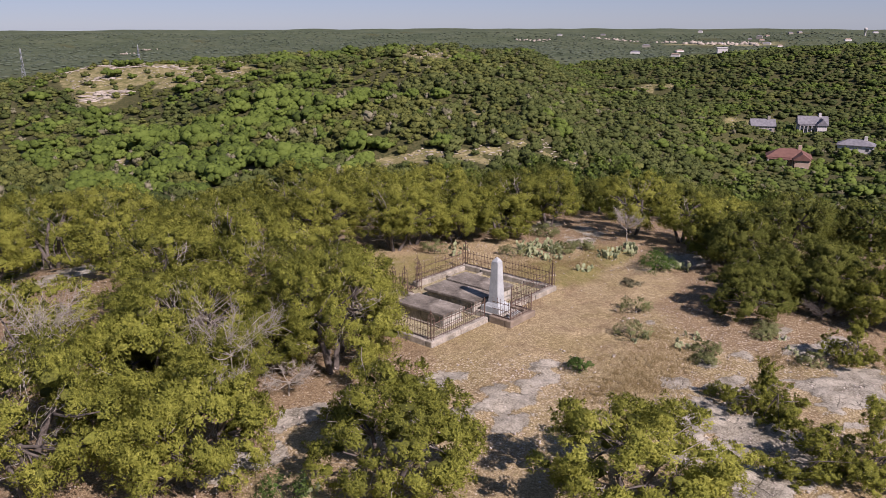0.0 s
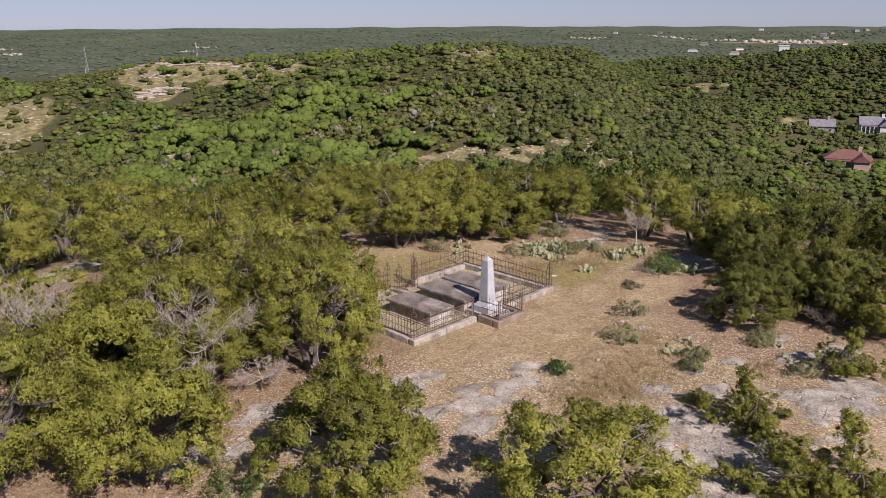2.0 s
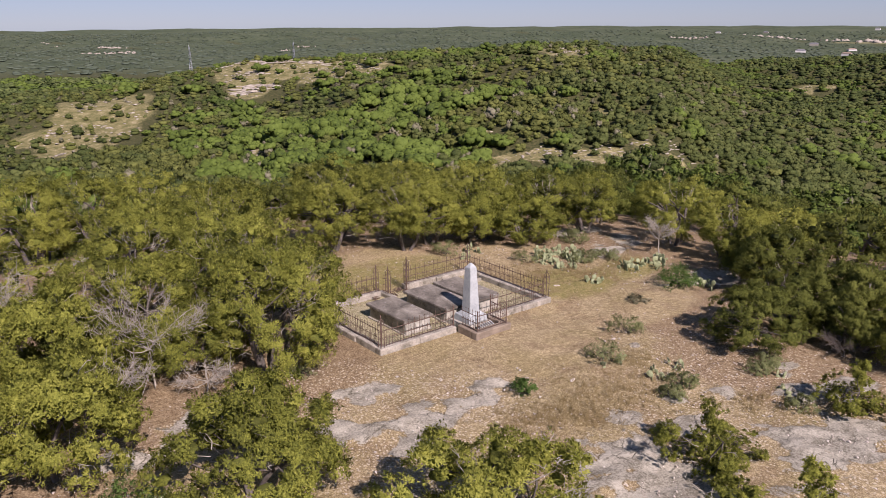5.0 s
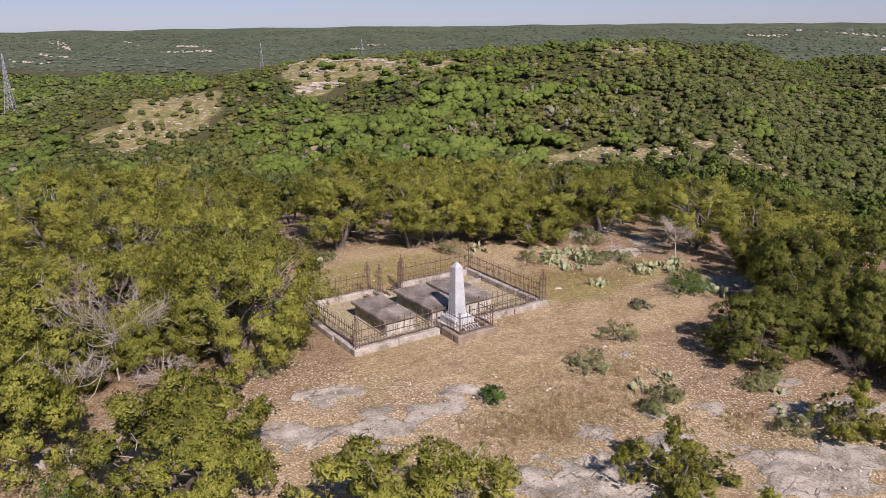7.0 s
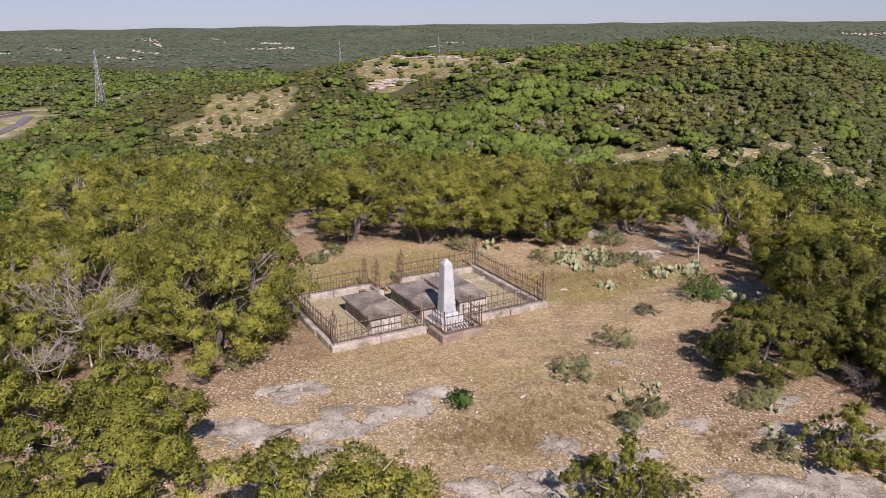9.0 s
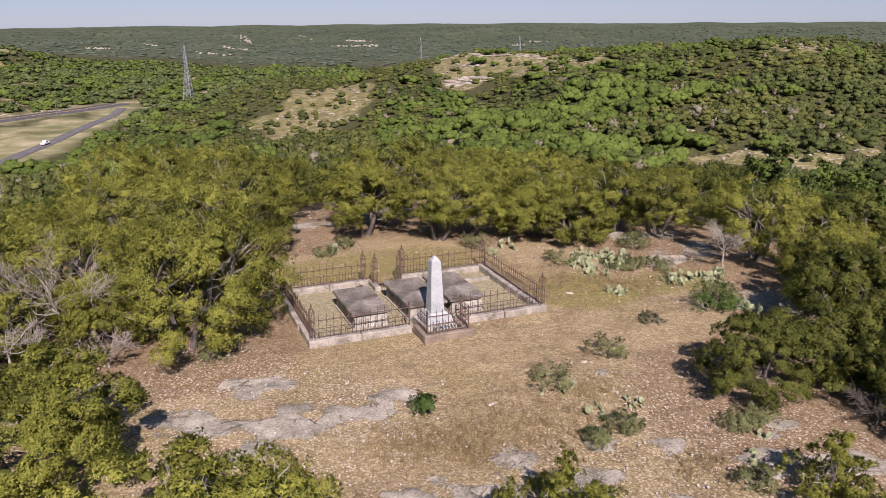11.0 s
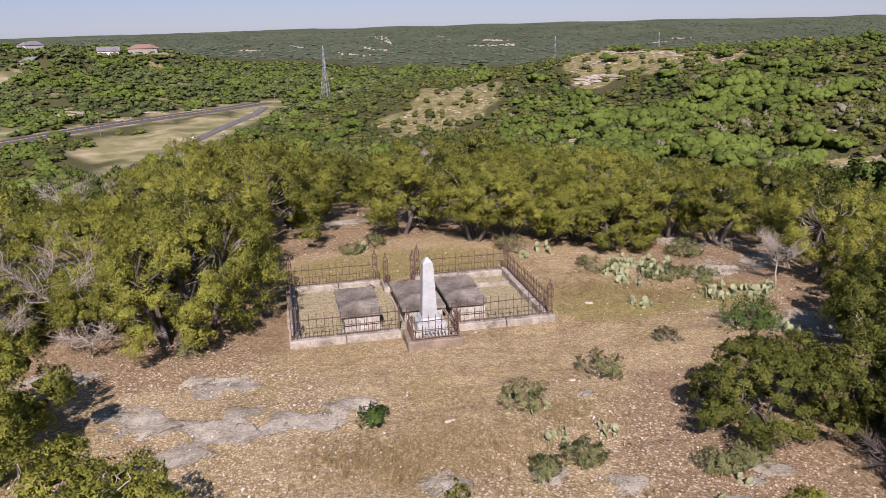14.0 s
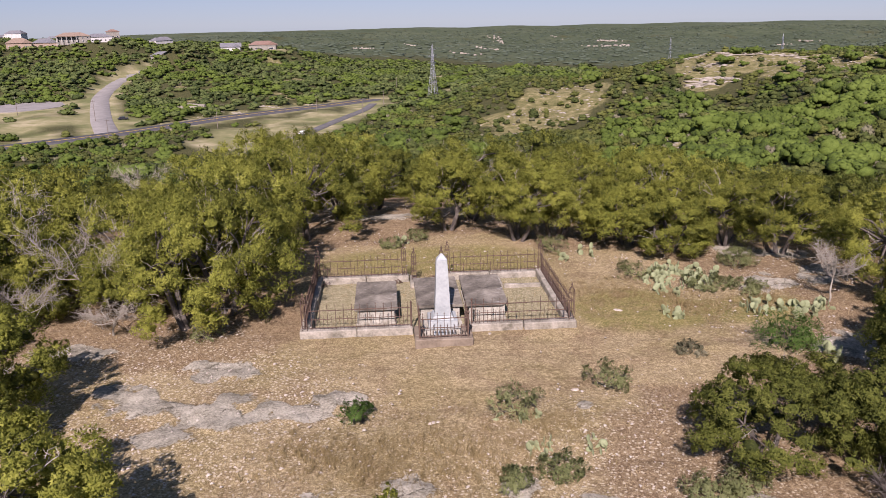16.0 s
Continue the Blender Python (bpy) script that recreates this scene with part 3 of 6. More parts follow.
def build_ground():
    turns = 480
    rings = list(np.arange(0.12, 13.0, 0.12))
    while rings[-1] < 4900:
        rings.append(rings[-1] * 1.027 + 0.05)
    rr, aa = np.meshgrid(np.array(rings), np.arange(turns) * 2 * math.pi / turns, indexing="ij")
    x, y = np.append(rr * np.sin(aa), 0.0), np.append(rr * np.cos(aa), 0.0)
    k = masks(x, y)
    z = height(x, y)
    near = 1 - smooth(np.hypot(x, y), 20, 40)
    plot = 1 - smooth(np.maximum(np.abs(x + 0.1) - 3.5, np.abs(y - 2) - 2.2), 0.0, 0.5)
    z = z + near * (1 - plot) * (waves(x, y, 3.2, 41) * 0.035 + waves(x, y, 0.7, 42) * 0.012)
    ledge = np.floor((waves(x, y, 1.3, 43) + waves(x, y, 0.5, 44) * 0.4) * 2.5) / 2.5
    z = z + near * smooth(k["rock"], 0.3, 0.7) * (0.03 + 0.042 * ledge)
    i, j = np.meshgrid(np.arange(len(rings) - 1), np.arange(turns), indexing="ij")
    j2 = (j + 1) % turns
    f = np.stack([i * turns + j, (i + 1) * turns + j, (i + 1) * turns + j2, i * turns + j2], -1).reshape(-1, 4)[:, ::-1]
    c = len(x) - 1
    j = np.arange(turns)
    cap = np.stack([np.full(turns, c), j, (j + 1) % turns, (j + 1) % turns], -1)[:, :3][:, ::-1]
    me = bpy.data.meshes.new("ground")
    verts = np.stack([x, y, z], -1).astype(np.float32)
    loops = np.concatenate([f.ravel(), cap.ravel()]).astype(np.int32)
    total = np.concatenate([np.full(len(f), 4), np.full(len(cap), 3)]).astype(np.int32)
    me.vertices.add(len(verts))
    me.vertices.foreach_set("co", verts.ravel())
    me.loops.add(len(loops))
    me.loops.foreach_set("vertex_index", loops)
    me.polygons.add(len(total))
    me.polygons.foreach_set("loop_start", np.concatenate([[0], np.cumsum(total)[:-1]]).astype(np.int32))
    me.polygons.foreach_set("loop_total", total)
    me.polygons.foreach_set("use_smooth", np.ones(len(total), bool))
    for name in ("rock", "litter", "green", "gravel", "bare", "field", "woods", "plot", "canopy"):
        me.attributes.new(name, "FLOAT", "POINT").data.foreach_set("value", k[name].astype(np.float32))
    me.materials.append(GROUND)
    me.update(calc_edges=True)
    tagged(new("ground", me), "dry grassy limestone hilltop falling to wooded valleys", "ground", kind="structure")


build_ground()


def ribbon(name, line, width, mat, label, lift=0.0, every=6.0):
    pts = np.array(line, float)
    seg = np.concatenate([[0], np.cumsum(np.hypot(*np.diff(pts[:, :2], axis=0).T))])
    s = np.arange(0, seg[-1], every)
    p = np.stack([np.interp(s, seg, pts[:, n]) for n in range(3)], -1)
    for _ in range(6):
        p[1:-1] = (p[:-2] + 2 * p[1:-1] + p[2:]) / 4
    way = np.gradient(p[:, :2], axis=0)
    way /= np.linalg.norm(way, axis=1, keepdims=True)
    side = np.stack([-way[:, 1], way[:, 0], np.zeros(len(p))], -1)
    across = np.array([-0.5, -0.46, 0.46, 0.5]) * width
    drop = np.array([-0.5, 0.0, 0.0, -0.5])
    v = (p[:, None] + side[:, None] * across[None, :, None])
    v[:, :, 2] += lift + drop[None]
    n = len(p)
    i, j = np.meshgrid(np.arange(n - 1), np.arange(3), indexing="ij")
    f = np.stack([i * 4 + j, i * 4 + j + 1, (i + 1) * 4 + j + 1, (i + 1) * 4 + j], -1).reshape(-1, 4)[:, ::-1]
    return tagged(new(name, mesh_of(name, v.reshape(-1, 3), f, mat)), label, "road", kind="structure")


ribbon("road", MAIN_ROAD, 14.5, ASPHALT, "dark two-lane asphalt road in the valley", 0.1)
ribbon("road", BRANCH_ROAD, 5.0, GREY_ROAD, "grey asphalt slip road joining the main road", 0.06)
ribbon("road", SIDE_ROAD, 11.0, PALE_ROAD, "pale chip-sealed road curving up to the houses", 0.02)
ribbon("road_marking", MAIN_ROAD, 0.5, PAINT_LINE, "faded yellow centre line on the asphalt", 0.16)


def car_park():
    bm = blank()
    rng = random.Random(4)
    ring = []
    for n in range(28):
        a = n / 28 * 2 * math.pi
        ring.append(bm.verts.new((-222 + 27 * math.cos(a) * (1 + 0.05 * math.sin(3 * a)), 478 + 36 * math.sin(a), -38.0)))
    low = [bm.verts.new(v.co - Vector((0, 0, 0.8))) for v in ring]
    bm.faces.new(ring)
    for n in range(28):
        bm.faces.new((ring[n], low[n], low[(n + 1) % 28], ring[(n + 1) % 28]))
    tagged(new("car_park", done(bm, "car_park", PALE_ROAD)), "pale empty gravel car park beside the road", "car park", kind="structure")


car_park()

# ---- the burial plot ----
RNG = random.Random(11)


def curb(name, x0, y0, x1, y1, z1, mat, label, length=1.15):
    """A low wall of blocks laid end to end along the longer side."""
    ob = thing(name, label=label, category="curb", group="curbs of the burial plot")
    along_x = x1 - x0 > y1 - y0
    span = (x1 - x0) if along_x else (y1 - y0)
    n = max(1, round(span / length))
    for k in range(n):
        a, b = k * span / n + 0.006, (k + 1) * span / n - 0.006
        bm = blank()
        lean = RNG.uniform(-0.012, 0.012)
        if along_x:
            box(bm, x0 + a, y0 + lean, -0.25, x0 + b, y1 + lean, z1 + RNG.uniform(-0.012, 0.012), 0.022, 0.01, RNG)
        else:
            box(bm, x0 + lean, y0 + a, -0.25, x1 + lean, y0 + b, z1 + RNG.uniform(-0.012, 0.012), 0.022, 0.01, RNG)
        part("curb_stone", bm, mat, ob)
    return ob


CURB_TOP = 0.19
curb("front_curb", -3.57, -0.17, -0.74, 0.10, CURB_TOP, CURBSTONE, "pale stained stone curb under the iron fence")
curb("front_curb", 0.68, -0.17, 3.40, 0.10, CURB_TOP, CURBSTONE, "pale stained stone curb under the iron fence")
curb("side_curb", -3.57, 0.11, -3.30, 4.22, CURB_TOP, CURBSTONE, "weathered stone curb along the side of the plot")
curb("side_curb", 3.13, 0.11, 3.40, 4.22, CURB_TOP, CURBSTONE, "weathered stone curb along the side of the plot")
curb("back_curb", -3.29, 3.93, -0.72, 4.20, CURB_TOP, CURBSTONE, "weathered stone curb behind the tombs")
curb("back_curb", 0.30, 3.93, 3.12, 4.20, CURB_TOP, CURBSTONE, "weathered stone curb behind the tombs")
curb("gate_curb", -0.70, 3.30, -0.52, 4.20, CURB_TOP - 0.04, CURBSTONE, "short stone curb beside the gate path", 0.5)
curb("inner_curb", 2.0, 3.02, 3.10, 3.14, 0.12, CURBSTONE, "narrow inner grave curb in the grass")
curb("inner_curb", 1.90, 3.02, 1.99, 3.90, 0.12, CURBSTONE, "narrow inner grave curb in the grass")
curb("bay_curb", -0.735, -1.09, 0.67, -0.80, 0.24, CONCRETE, "brown concrete curb of the monument bay", 1.5)
curb("bay_curb", -0.735, -0.795, -0.50, -0.18, 0.24, CONCRETE, "brown concrete curb of the monument bay", 1.5)
curb("bay_curb", 0.435, -0.795, 0.67, -0.18, 0.24, CONCRETE, "brown concrete curb of the monument bay", 1.5)


def rod(r, z0, z1, sides=4):
    v, f = tube_arrays([(0, 0, z0), (0, 0, (z0 + z1) / 2), (0, 0, z1)], [r, r, r], sides)
    return v, f


def spear(z, w, h):
    """A small pointed knob."""
    v = np.array([(0, 0, z), (w, 0, z + h * 0.4), (0, w, z + h * 0.4), (-w, 0, z + h * 0.4), (0, -w, z + h * 0.4), (0, 0, z + h)])
    f = np.array([(0, 2, 1, 1), (0, 3, 2, 2), (0, 4, 3, 3), (0, 1, 4, 4), (5, 1, 2, 2), (5, 2, 3, 3), (5, 3, 4, 4), (5, 4, 1, 1)])
    return v, f


def quads_to_tris(f):
    f = np.asarray(f)
    a, b = f[:, [0, 1, 2]], f[:, [0, 2, 3]]
    keep = f[:, 2] != f[:, 3]
    return np.concatenate([a, b[keep]])


def iron_mesh(name, pieces):
    v, f = gather(pieces)
    return mesh_of(name, v, quads_to_tris(f), IRON)


TALL_PICKET = iron_mesh("picket", [rod(0.0075, 0.0, 0.60), spear(0.60, 0.015, 0.07), spear(0.50, 0.016, 0.05)])
SHORT_PICKET = iron_mesh("picket", [rod(0.0065, 0.0, 0.30), spear(0.30, 0.013, 0.05)])
CHAIN_PICKET = iron_mesh("picket", [rod(0.0075, 0.0, 0.56), spear(0.56, 0.014, 0.06), spear(0.46, 0.021, 0.055)])


def fence(x0, y0, x1, y1, z, label, tall=TALL_PICKET, gap=0.205, name="iron_fence", low=True):
    """A railing between two posts: three rails, tall pickets through all of them and short ones between."""
    span = math.hypot(x1 - x0, y1 - y0)
    ob = thing(name, x0, y0, z, math.degrees(math.atan2(y1 - y0, x1 - x0)), label, "fence", "railings round the burial plot")
    for h, r in ((0.05, 0.011), (0.27, 0.010), (0.50, 0.0125)):
        sag = RNG.uniform(-0.006, 0.006)
        p = [(0.03, 0, h), (span * 0.33, sag, h + sag), (span * 0.66, -sag, h - sag), (span - 0.03, 0, h)]
        child("rail", iron_mesh("rail", [tube_arrays(p, [r] * 4, 4)]), ob)
    n = max(2, round(span / gap))
    for k in range(n):
        lean = RNG.uniform(-1.2, 1.2)
        child("picket", tall, ob, place=pose((k + 0.5) * span / n, 0, 0.0, RNG.uniform(-1, 1), lean, 45))
        if low and k < n - 1:
            child("picket", SHORT_PICKET, ob, place=pose((k + 1) * span / n, 0, 0.0, 0, RNG.uniform(-1.5, 1.5), 45))
    return ob


BAR = iron_mesh("bar", [rod(0.011, 0.0, 0.72)])
CROSS = iron_mesh("cross_bar", [tube_arrays([(-0.06, -0.06, 0), (0.06, -0.06, 0), (0.06, 0.06, 0), (-0.06, 0.06, 0), (-0.06, -0.06, 0)], [0.009] * 5, 4)])
ARCHES = iron_mesh("arch", [tube_arrays([(sx * 0.062, sy * 0.062, 0.70), (sx * 0.060, sy * 0.060, 0.76), (sx * 0.042, sy * 0.042, 0.82), (sx * 0.014, sy * 0.014, 0.87), (0, 0, 0.89)], [0.011] * 5, 4)
                            for sx in (-1, 1) for sy in (-1, 1)])
SPIKE = iron_mesh("finial", [spear(0.87, 0.028, 0.14)])
STEM = iron_mesh("stem", [tube_arrays([(0, 0, 0), (0, 0, 0.46), (0, 0, 0.51), (0, 0, 0.56), (0, 0, 0.87)], [0.008, 0.008, 0.034, 0.008, 0.008], 5)])


def post(x, y, z, tall=1.0, label="rusted open iron corner post with a pointed cap"):
    ob = thing("fence_post", x, y, z, RNG.uniform(-3, 3), label, "fence post", "posts of the railing")
    ob.matrix_basis = ob.matrix_basis @ pose(0, 0, 0, RNG.uniform(-1, 1), RNG.uniform(-1, 1), 0) @ Matrix.Diagonal((1, 1, tall, 1))
    for sx in (-1, 1):
        for sy in (-1, 1):
            child("bar", BAR, ob, place=pose(sx * 0.062, sy * 0.062, 0))
    for h in (0.08, 0.26, 0.48, 0.70):
        child("cross_bar", CROSS, ob, place=pose(0, 0, h))
    child("arch", ARCHES, ob)
    child("finial", SPIKE, ob)
    child("stem", STEM, ob)
    return ob


T = CURB_TOP - 0.006
X0, X1, Y0, Y1 = -3.44, 3.27, -0.04, 4.06
for x, y in ((X0, Y0), (X1, Y0), (X1, Y1), (X0, Y1)):
    post(x, y, T)
post(-0.86, Y1, T, 1.0, "rusted open iron gate post with a pointed cap")
post(0.44, Y1, T, 1.04, "rusted open iron gate post with a pointed cap")
post(-0.58, 3.74, T - 0.05, 1.0, "rusted open iron gate post with a pointed cap")
post(0.24, 3.80, 0.0, 1.15, "rusted open iron gate post with a pointed cap")
fence(X0 + 0.08, Y0, -0.78, Y0, T, "low rusted wrought-iron railing along the front curb")
fence(0.72, Y0, X1 - 0.08, Y0, T, "low rusted wrought-iron railing along the front curb")
fence(X1, Y0 + 0.08, X1, Y1 - 0.08, T, "rusted iron railing with knobbed pickets along the side", CHAIN_PICKET, 0.135)
fence(X0, Y0 + 0.08, X0, Y1 - 0.08, T, "rusted iron railing with knobbed pickets along the side", CHAIN_PICKET, 0.135)
fence(X0 + 0.08, Y1, -0.94, Y1, T, "low rusted wrought-iron railing behind the tombs")
fence(0.52, Y1, X1 - 0.08, Y1, T, "low rusted wrought-iron railing behind the tombs")
fence(-0.66, 4.02, -0.56, 3.80, T - 0.03, "short rusted iron panel between two gate posts", name="gate_panel", gap=0.12, low=False)
B = 0.235
fence(-0.615, -0.98, 0.55, -0.98, B - 0.02, "low iron railing in front of the monument", gap=0.16)
fence(-0.615, -0.20, -0.615, -0.95, B - 0.02, "low iron railing beside the monument", gap=0.16)
fence(0.55, -0.95, 0.55, -0.20, B - 0.02, "low iron railing beside the monument", gap=0.16)


def bay_post(x, y, z):
    ob = thing("fence_post", x, y, z, 0, "slim rusted iron post at the monument bay", "fence post", "posts of the railing")
    child("bar", iron_mesh("bar", [rod(0.022, 0.0, 0.60, 6)]), ob)
    child("finial", iron_mesh("finial", [spear(0.59, 0.035, 0.10)]), ob)


for x, y in ((-0.615, -0.98), (0.55, -0.98)):
    bay_post(x, y, B - 0.02)
for x in (-0.79, 0.73):
    bay_post(x, -0.05, T)


def scrolls(x, y, z, n, seed):
    """Broken curls of wrought iron lying by the gate."""
    rng = random.Random(seed)
    ob = thing("iron_scroll", x, y, z, rng.uniform(0, 360), "broken rusted iron scrollwork leaning by the gate", "ironwork")
    for k in range(n):
        r, tilt = rng.uniform(0.06, 0.12), rng.uniform(40, 90)
        p = [(r * (1 - s / 30) * math.cos(s * 0.45), r * (1 - s / 30) * math.sin(s * 0.45), 0) for s in range(22)]
        v, f = tube_arrays(p, [0.009] * 22, 4)
        v = v @ np.array(pose(0, 0, 0, tilt, rng.uniform(-20, 20), rng.uniform(0, 180)).to_3x3()).T
        v = v + [rng.uniform(-0.12, 0.12), rng.uniform(-0.12, 0.12), 0.0]
        v[:, 2] -= v[:, 2].min()
        child("scroll", iron_mesh("scroll", [(v, f)]), ob)


scrolls(-0.35, 3.72, 0.0, 6, 1)
scrolls(-1.05, 3.80, 0.0, 4, 2)
scrolls(0.05, 3.95, 0.0, 6, 3)
scrolls(-3.2, 3.78, 0.0, 3, 4)


def slab_mesh(w, d, t, chip):
    """A ledger slab: slightly uneven, one front corner broken off where chip is set."""
    bm = blank()
    outline = [(-w / 2, -d / 2), (w / 2 - chip, -d / 2), (w / 2 - chip * 0.25, -d / 2 + chip * 0.5), (w / 2, -d / 2 + chip * 1.3)] if chip else [(-w / 2, -d / 2), (w / 2, -d / 2)]
    outline += [(w / 2, d / 2), (-w / 2, d / 2)]
    low = [bm.verts.new((x, y, 0)) for x, y in outline]
    high = [bm.verts.new((x, y, t + 0.012 * math.sin(5 * x + 3 * y))) for x, y in outline]
    bm.faces.new(low[::-1])
    bm.faces.new(high)
    for k in range(len(outline)):
        q = (k + 1) % len(outline)
        bm.faces.new((low[k], low[q], high[q], high[k]))
    bmesh.ops.bevel(bm, geom=list(bm.edges), offset=0.014, segments=2, affect="EDGES")
    return bm


def tomb(x0, x1, y0, y1, top, label, chip=0.0, turn=0.0):
    w, d, t = x1 - x0, y1 - y0, 0.085
    ob = thing("box_tomb", (x0 + x1) / 2, (y0 + y1) / 2, 0, turn, label, "tomb", "stone box tombs in the plot")
    part("base", box(blank(), -w / 2 + 0.04, -d / 2 + 0.06, -0.1, w / 2 - 0.04, d / 2 - 0.04, 0.05, 0.012, 0.01, RNG), CURBSTONE, ob, "worn stone footing")
    a, b, h = w / 2 - 0.08, d / 2 - 0.085, top - t
    for k in range(3):
        x_a, x_b = -a + k * 2 * a / 3 + 0.004, -a + (k + 1) * 2 * a / 3 - 0.004
        part("front_panel", box(blank(), x_a, -b - 0.0, 0.045, x_b, -b + 0.10, h, 0.008, 0.005, RNG), LIMEWASH, ob, "limewashed stone panel")
        part("back_panel", box(blank(), x_a, b - 0.10, 0.045, x_b, b, h, 0.008, 0.005, RNG), LIMEWASH, ob, "limewashed stone panel")
    for sx in (-1, 1):
        for k in range(4):
            y_a, y_b = -b + 0.104 + k * (2 * b - 0.208) / 4 + 0.004, -b + 0.104 + (k + 1) * (2 * b - 0.208) / 4 - 0.004
            lo, hi = (-a, -a + 0.10) if sx < 0 else (a - 0.10, a)
            part("side_panel", box(blank(), lo, y_a, 0.045, hi, y_b, h, 0.008, 0.005, RNG), CURBSTONE, ob, "darker grey stone panel")
    s = part("slab", slab_mesh(w, d, t, chip), SLAB, ob, "grey lichened stone slab")
    s.location.z = top - t
    return ob


tomb(-2.23, -1.12, 0.50, 2.62, 0.50, "stone box tomb with a dark lichened slab")
tomb(-0.62, 0.56, 0.52, 2.80, 0.50, "stone box tomb behind the white obelisk", 0.0, 0.6)
tomb(0.66, 1.76, 0.51, 2.86, 0.50, "stone box tomb with a broken slab corner", 0.16, -0.5)


def obelisk(x, y):
    ob = thing("obelisk", x, y, 0, 1.0, "tall white marble obelisk on a stepped base", "obelisk")

    def frustum(w0, w1, z0, z1, bevel):
        bm = blank()
        box(bm, -w0 / 2, -w0 / 2, z0, w0 / 2, w0 / 2, z1)
        for v in bm.verts:
            if v.co.z > (z0 + z1) / 2:
                v.co.x *= w1 / w0
                v.co.y *= w1 / w0
        bmesh.ops.bevel(bm, geom=list(bm.edges), offset=bevel, segments=2, affect="EDGES")
        return bm

    part("footing", frustum(1.02, 1.00, -0.1, 0.17, 0.015), LIMEWASH, ob, "rough stone footing")
    part("base", frustum(0.74, 0.72, 0.165, 0.37, 0.014), MARBLE, ob)
    part("plinth", frustum(0.58, 0.46, 0.365, 0.46, 0.012), MARBLE, ob)
    part("shaft", frustum(0.40, 0.265, 0.455, 1.88, 0.012), MARBLE, ob, "tapering white marble shaft")
    part("cap", frustum(0.262, 0.05, 1.878, 2.02, 0.01), MARBLE, ob, "pointed marble cap")


obelisk(0.0, 0.06)


def footstone():
    ob = thing("fallen_marker", 0.0, -0.72, 0.0, 2, "low white marker with a dark ribbed face", "grave marker")
    part("body", box(blank(), -0.30, -0.10, -0.05, 0.30, 0.14, 0.16, 0.012, 0.006, RNG), MARBLE, ob)
    p = part("plate", box(blank(), -0.29, -0.02, 0.0, 0.29, 0.20, 0.03, 0.006), SLAB, ob, "dark weathered plate")
    p.matrix_basis = pose(0, -0.06, 0.16, 22)
    for k in range(6):
        q = part("rib", box(blank(), -0.26 + k * 0.095, -0.01, 0.03, -0.22 + k * 0.095, 0.19, 0.04, 0.003), MARBLE, ob)
        q.matrix_basis = pose(0, -0.06, 0.16, 22)


footstone()
stone_rng = np.random.default_rng(2)
stone_v = ICO2[0] * stone_rng.uniform(0.8, 1.2, (len(ICO2[0]), 1)) * [0.075, 0.06, 0.05] + [0, 0, 0.025]
pale = tagged(new("loose_stone", mesh_of("loose_stone", stone_v, ICO2[1], SCREE)), "pale loose stone on the dry grass", "stone")
pale.matrix_basis = pose(-0.52, -4.68, -0.01, 0, 0, 20) @ Matrix.Diagonal((1.7, 0.8, 0.7, 1))
for (sx, sy, sc) in ((4.75, 0.85, 1.6), (0.95, -0.45, 0.8), (1.15, -0.35, 1.0), (2.55, -3.55, 1.0), (0.35, -6.1, 0.6)):
    c = copy_thing(pale, pose(sx, sy, -0.02, 0, 0, sx * 70))
    c.matrix_basis = c.matrix_basis @ Matrix.Diagonal((sc * 0.7, sc, sc * 0.8, 1))

# ---- plants ----
def sprays(rng, at, way, length, width):
    """Three-sided leafy points at the places given, along the ways given."""
    n = len(at)
    way = unit(way)
    side = unit(np.cross(way, rng.normal(size=(n, 3))))
    up = np.cross(way, side)
    ring = []
    for k in range(3):
        a = 2 * math.pi * k / 3
        ring.append(at + (math.cos(a) * side + math.sin(a) * up) * width[:, None])
    v = np.stack([*ring, at + way * length[:, None]], 1).reshape(-1, 3)
    i = np.arange(n)[:, None, None] * 4
    f = (i + np.array([[0, 1, 3], [1, 2, 3], [2, 0, 3]])[None]).reshape(-1, 3)
    return v, f


def flakes(rng, at, way, size):
    """Single small leaf facets, facing roughly the ways given, shaded as the billow that they cover."""
    n = len(at)
    face = unit(way + rng.normal(size=(n, 3)) * 0.45)
    side = unit(np.cross(face, rng.normal(size=(n, 3))))
    up = np.cross(face, side)
    v = np.stack([at + side * size[:, None], at + (-0.6 * side + 0.8 * up) * size[:, None], at + (-0.5 * side - 0.85 * up) * size[:, None]], 1).reshape(-1, 3)
    shade = np.repeat(unit(unit(way) + rng.normal(size=(n, 3)) * 0.22), 3, axis=0)
    return v, np.arange(3 * n).reshape(-1, 3), shade


def tufts(rng, at, way, size, facing, slim=0.15):
    """Single narrow leaf points along the ways given, shaded as the clump that they belong to."""
    n = len(at)
    way = unit(way - 0.6 * facing * (way * facing).sum(-1, keepdims=True) / (facing * facing).sum(-1, keepdims=True))
    side = unit(unit(np.cross(facing, way)) + rng.normal(size=(n, 3)) * 0.35)
    v = np.stack([at + side * size[:, None] * slim, at - side * size[:, None] * slim, at + way * size[:, None]], 1).reshape(-1, 3)
    shade = np.repeat(unit(unit(facing) + rng.normal(size=(n, 3)) * 0.22), 3, axis=0)
    return v, np.arange(3 * n).reshape(-1, 3), shade


def shaded(pieces):
    """Joins (verts, faces, normals) pieces into one."""
    v, f = gather([(a, b) for a, b, c in pieces])
    return v, f, np.concatenate([c for a, b, c in pieces])


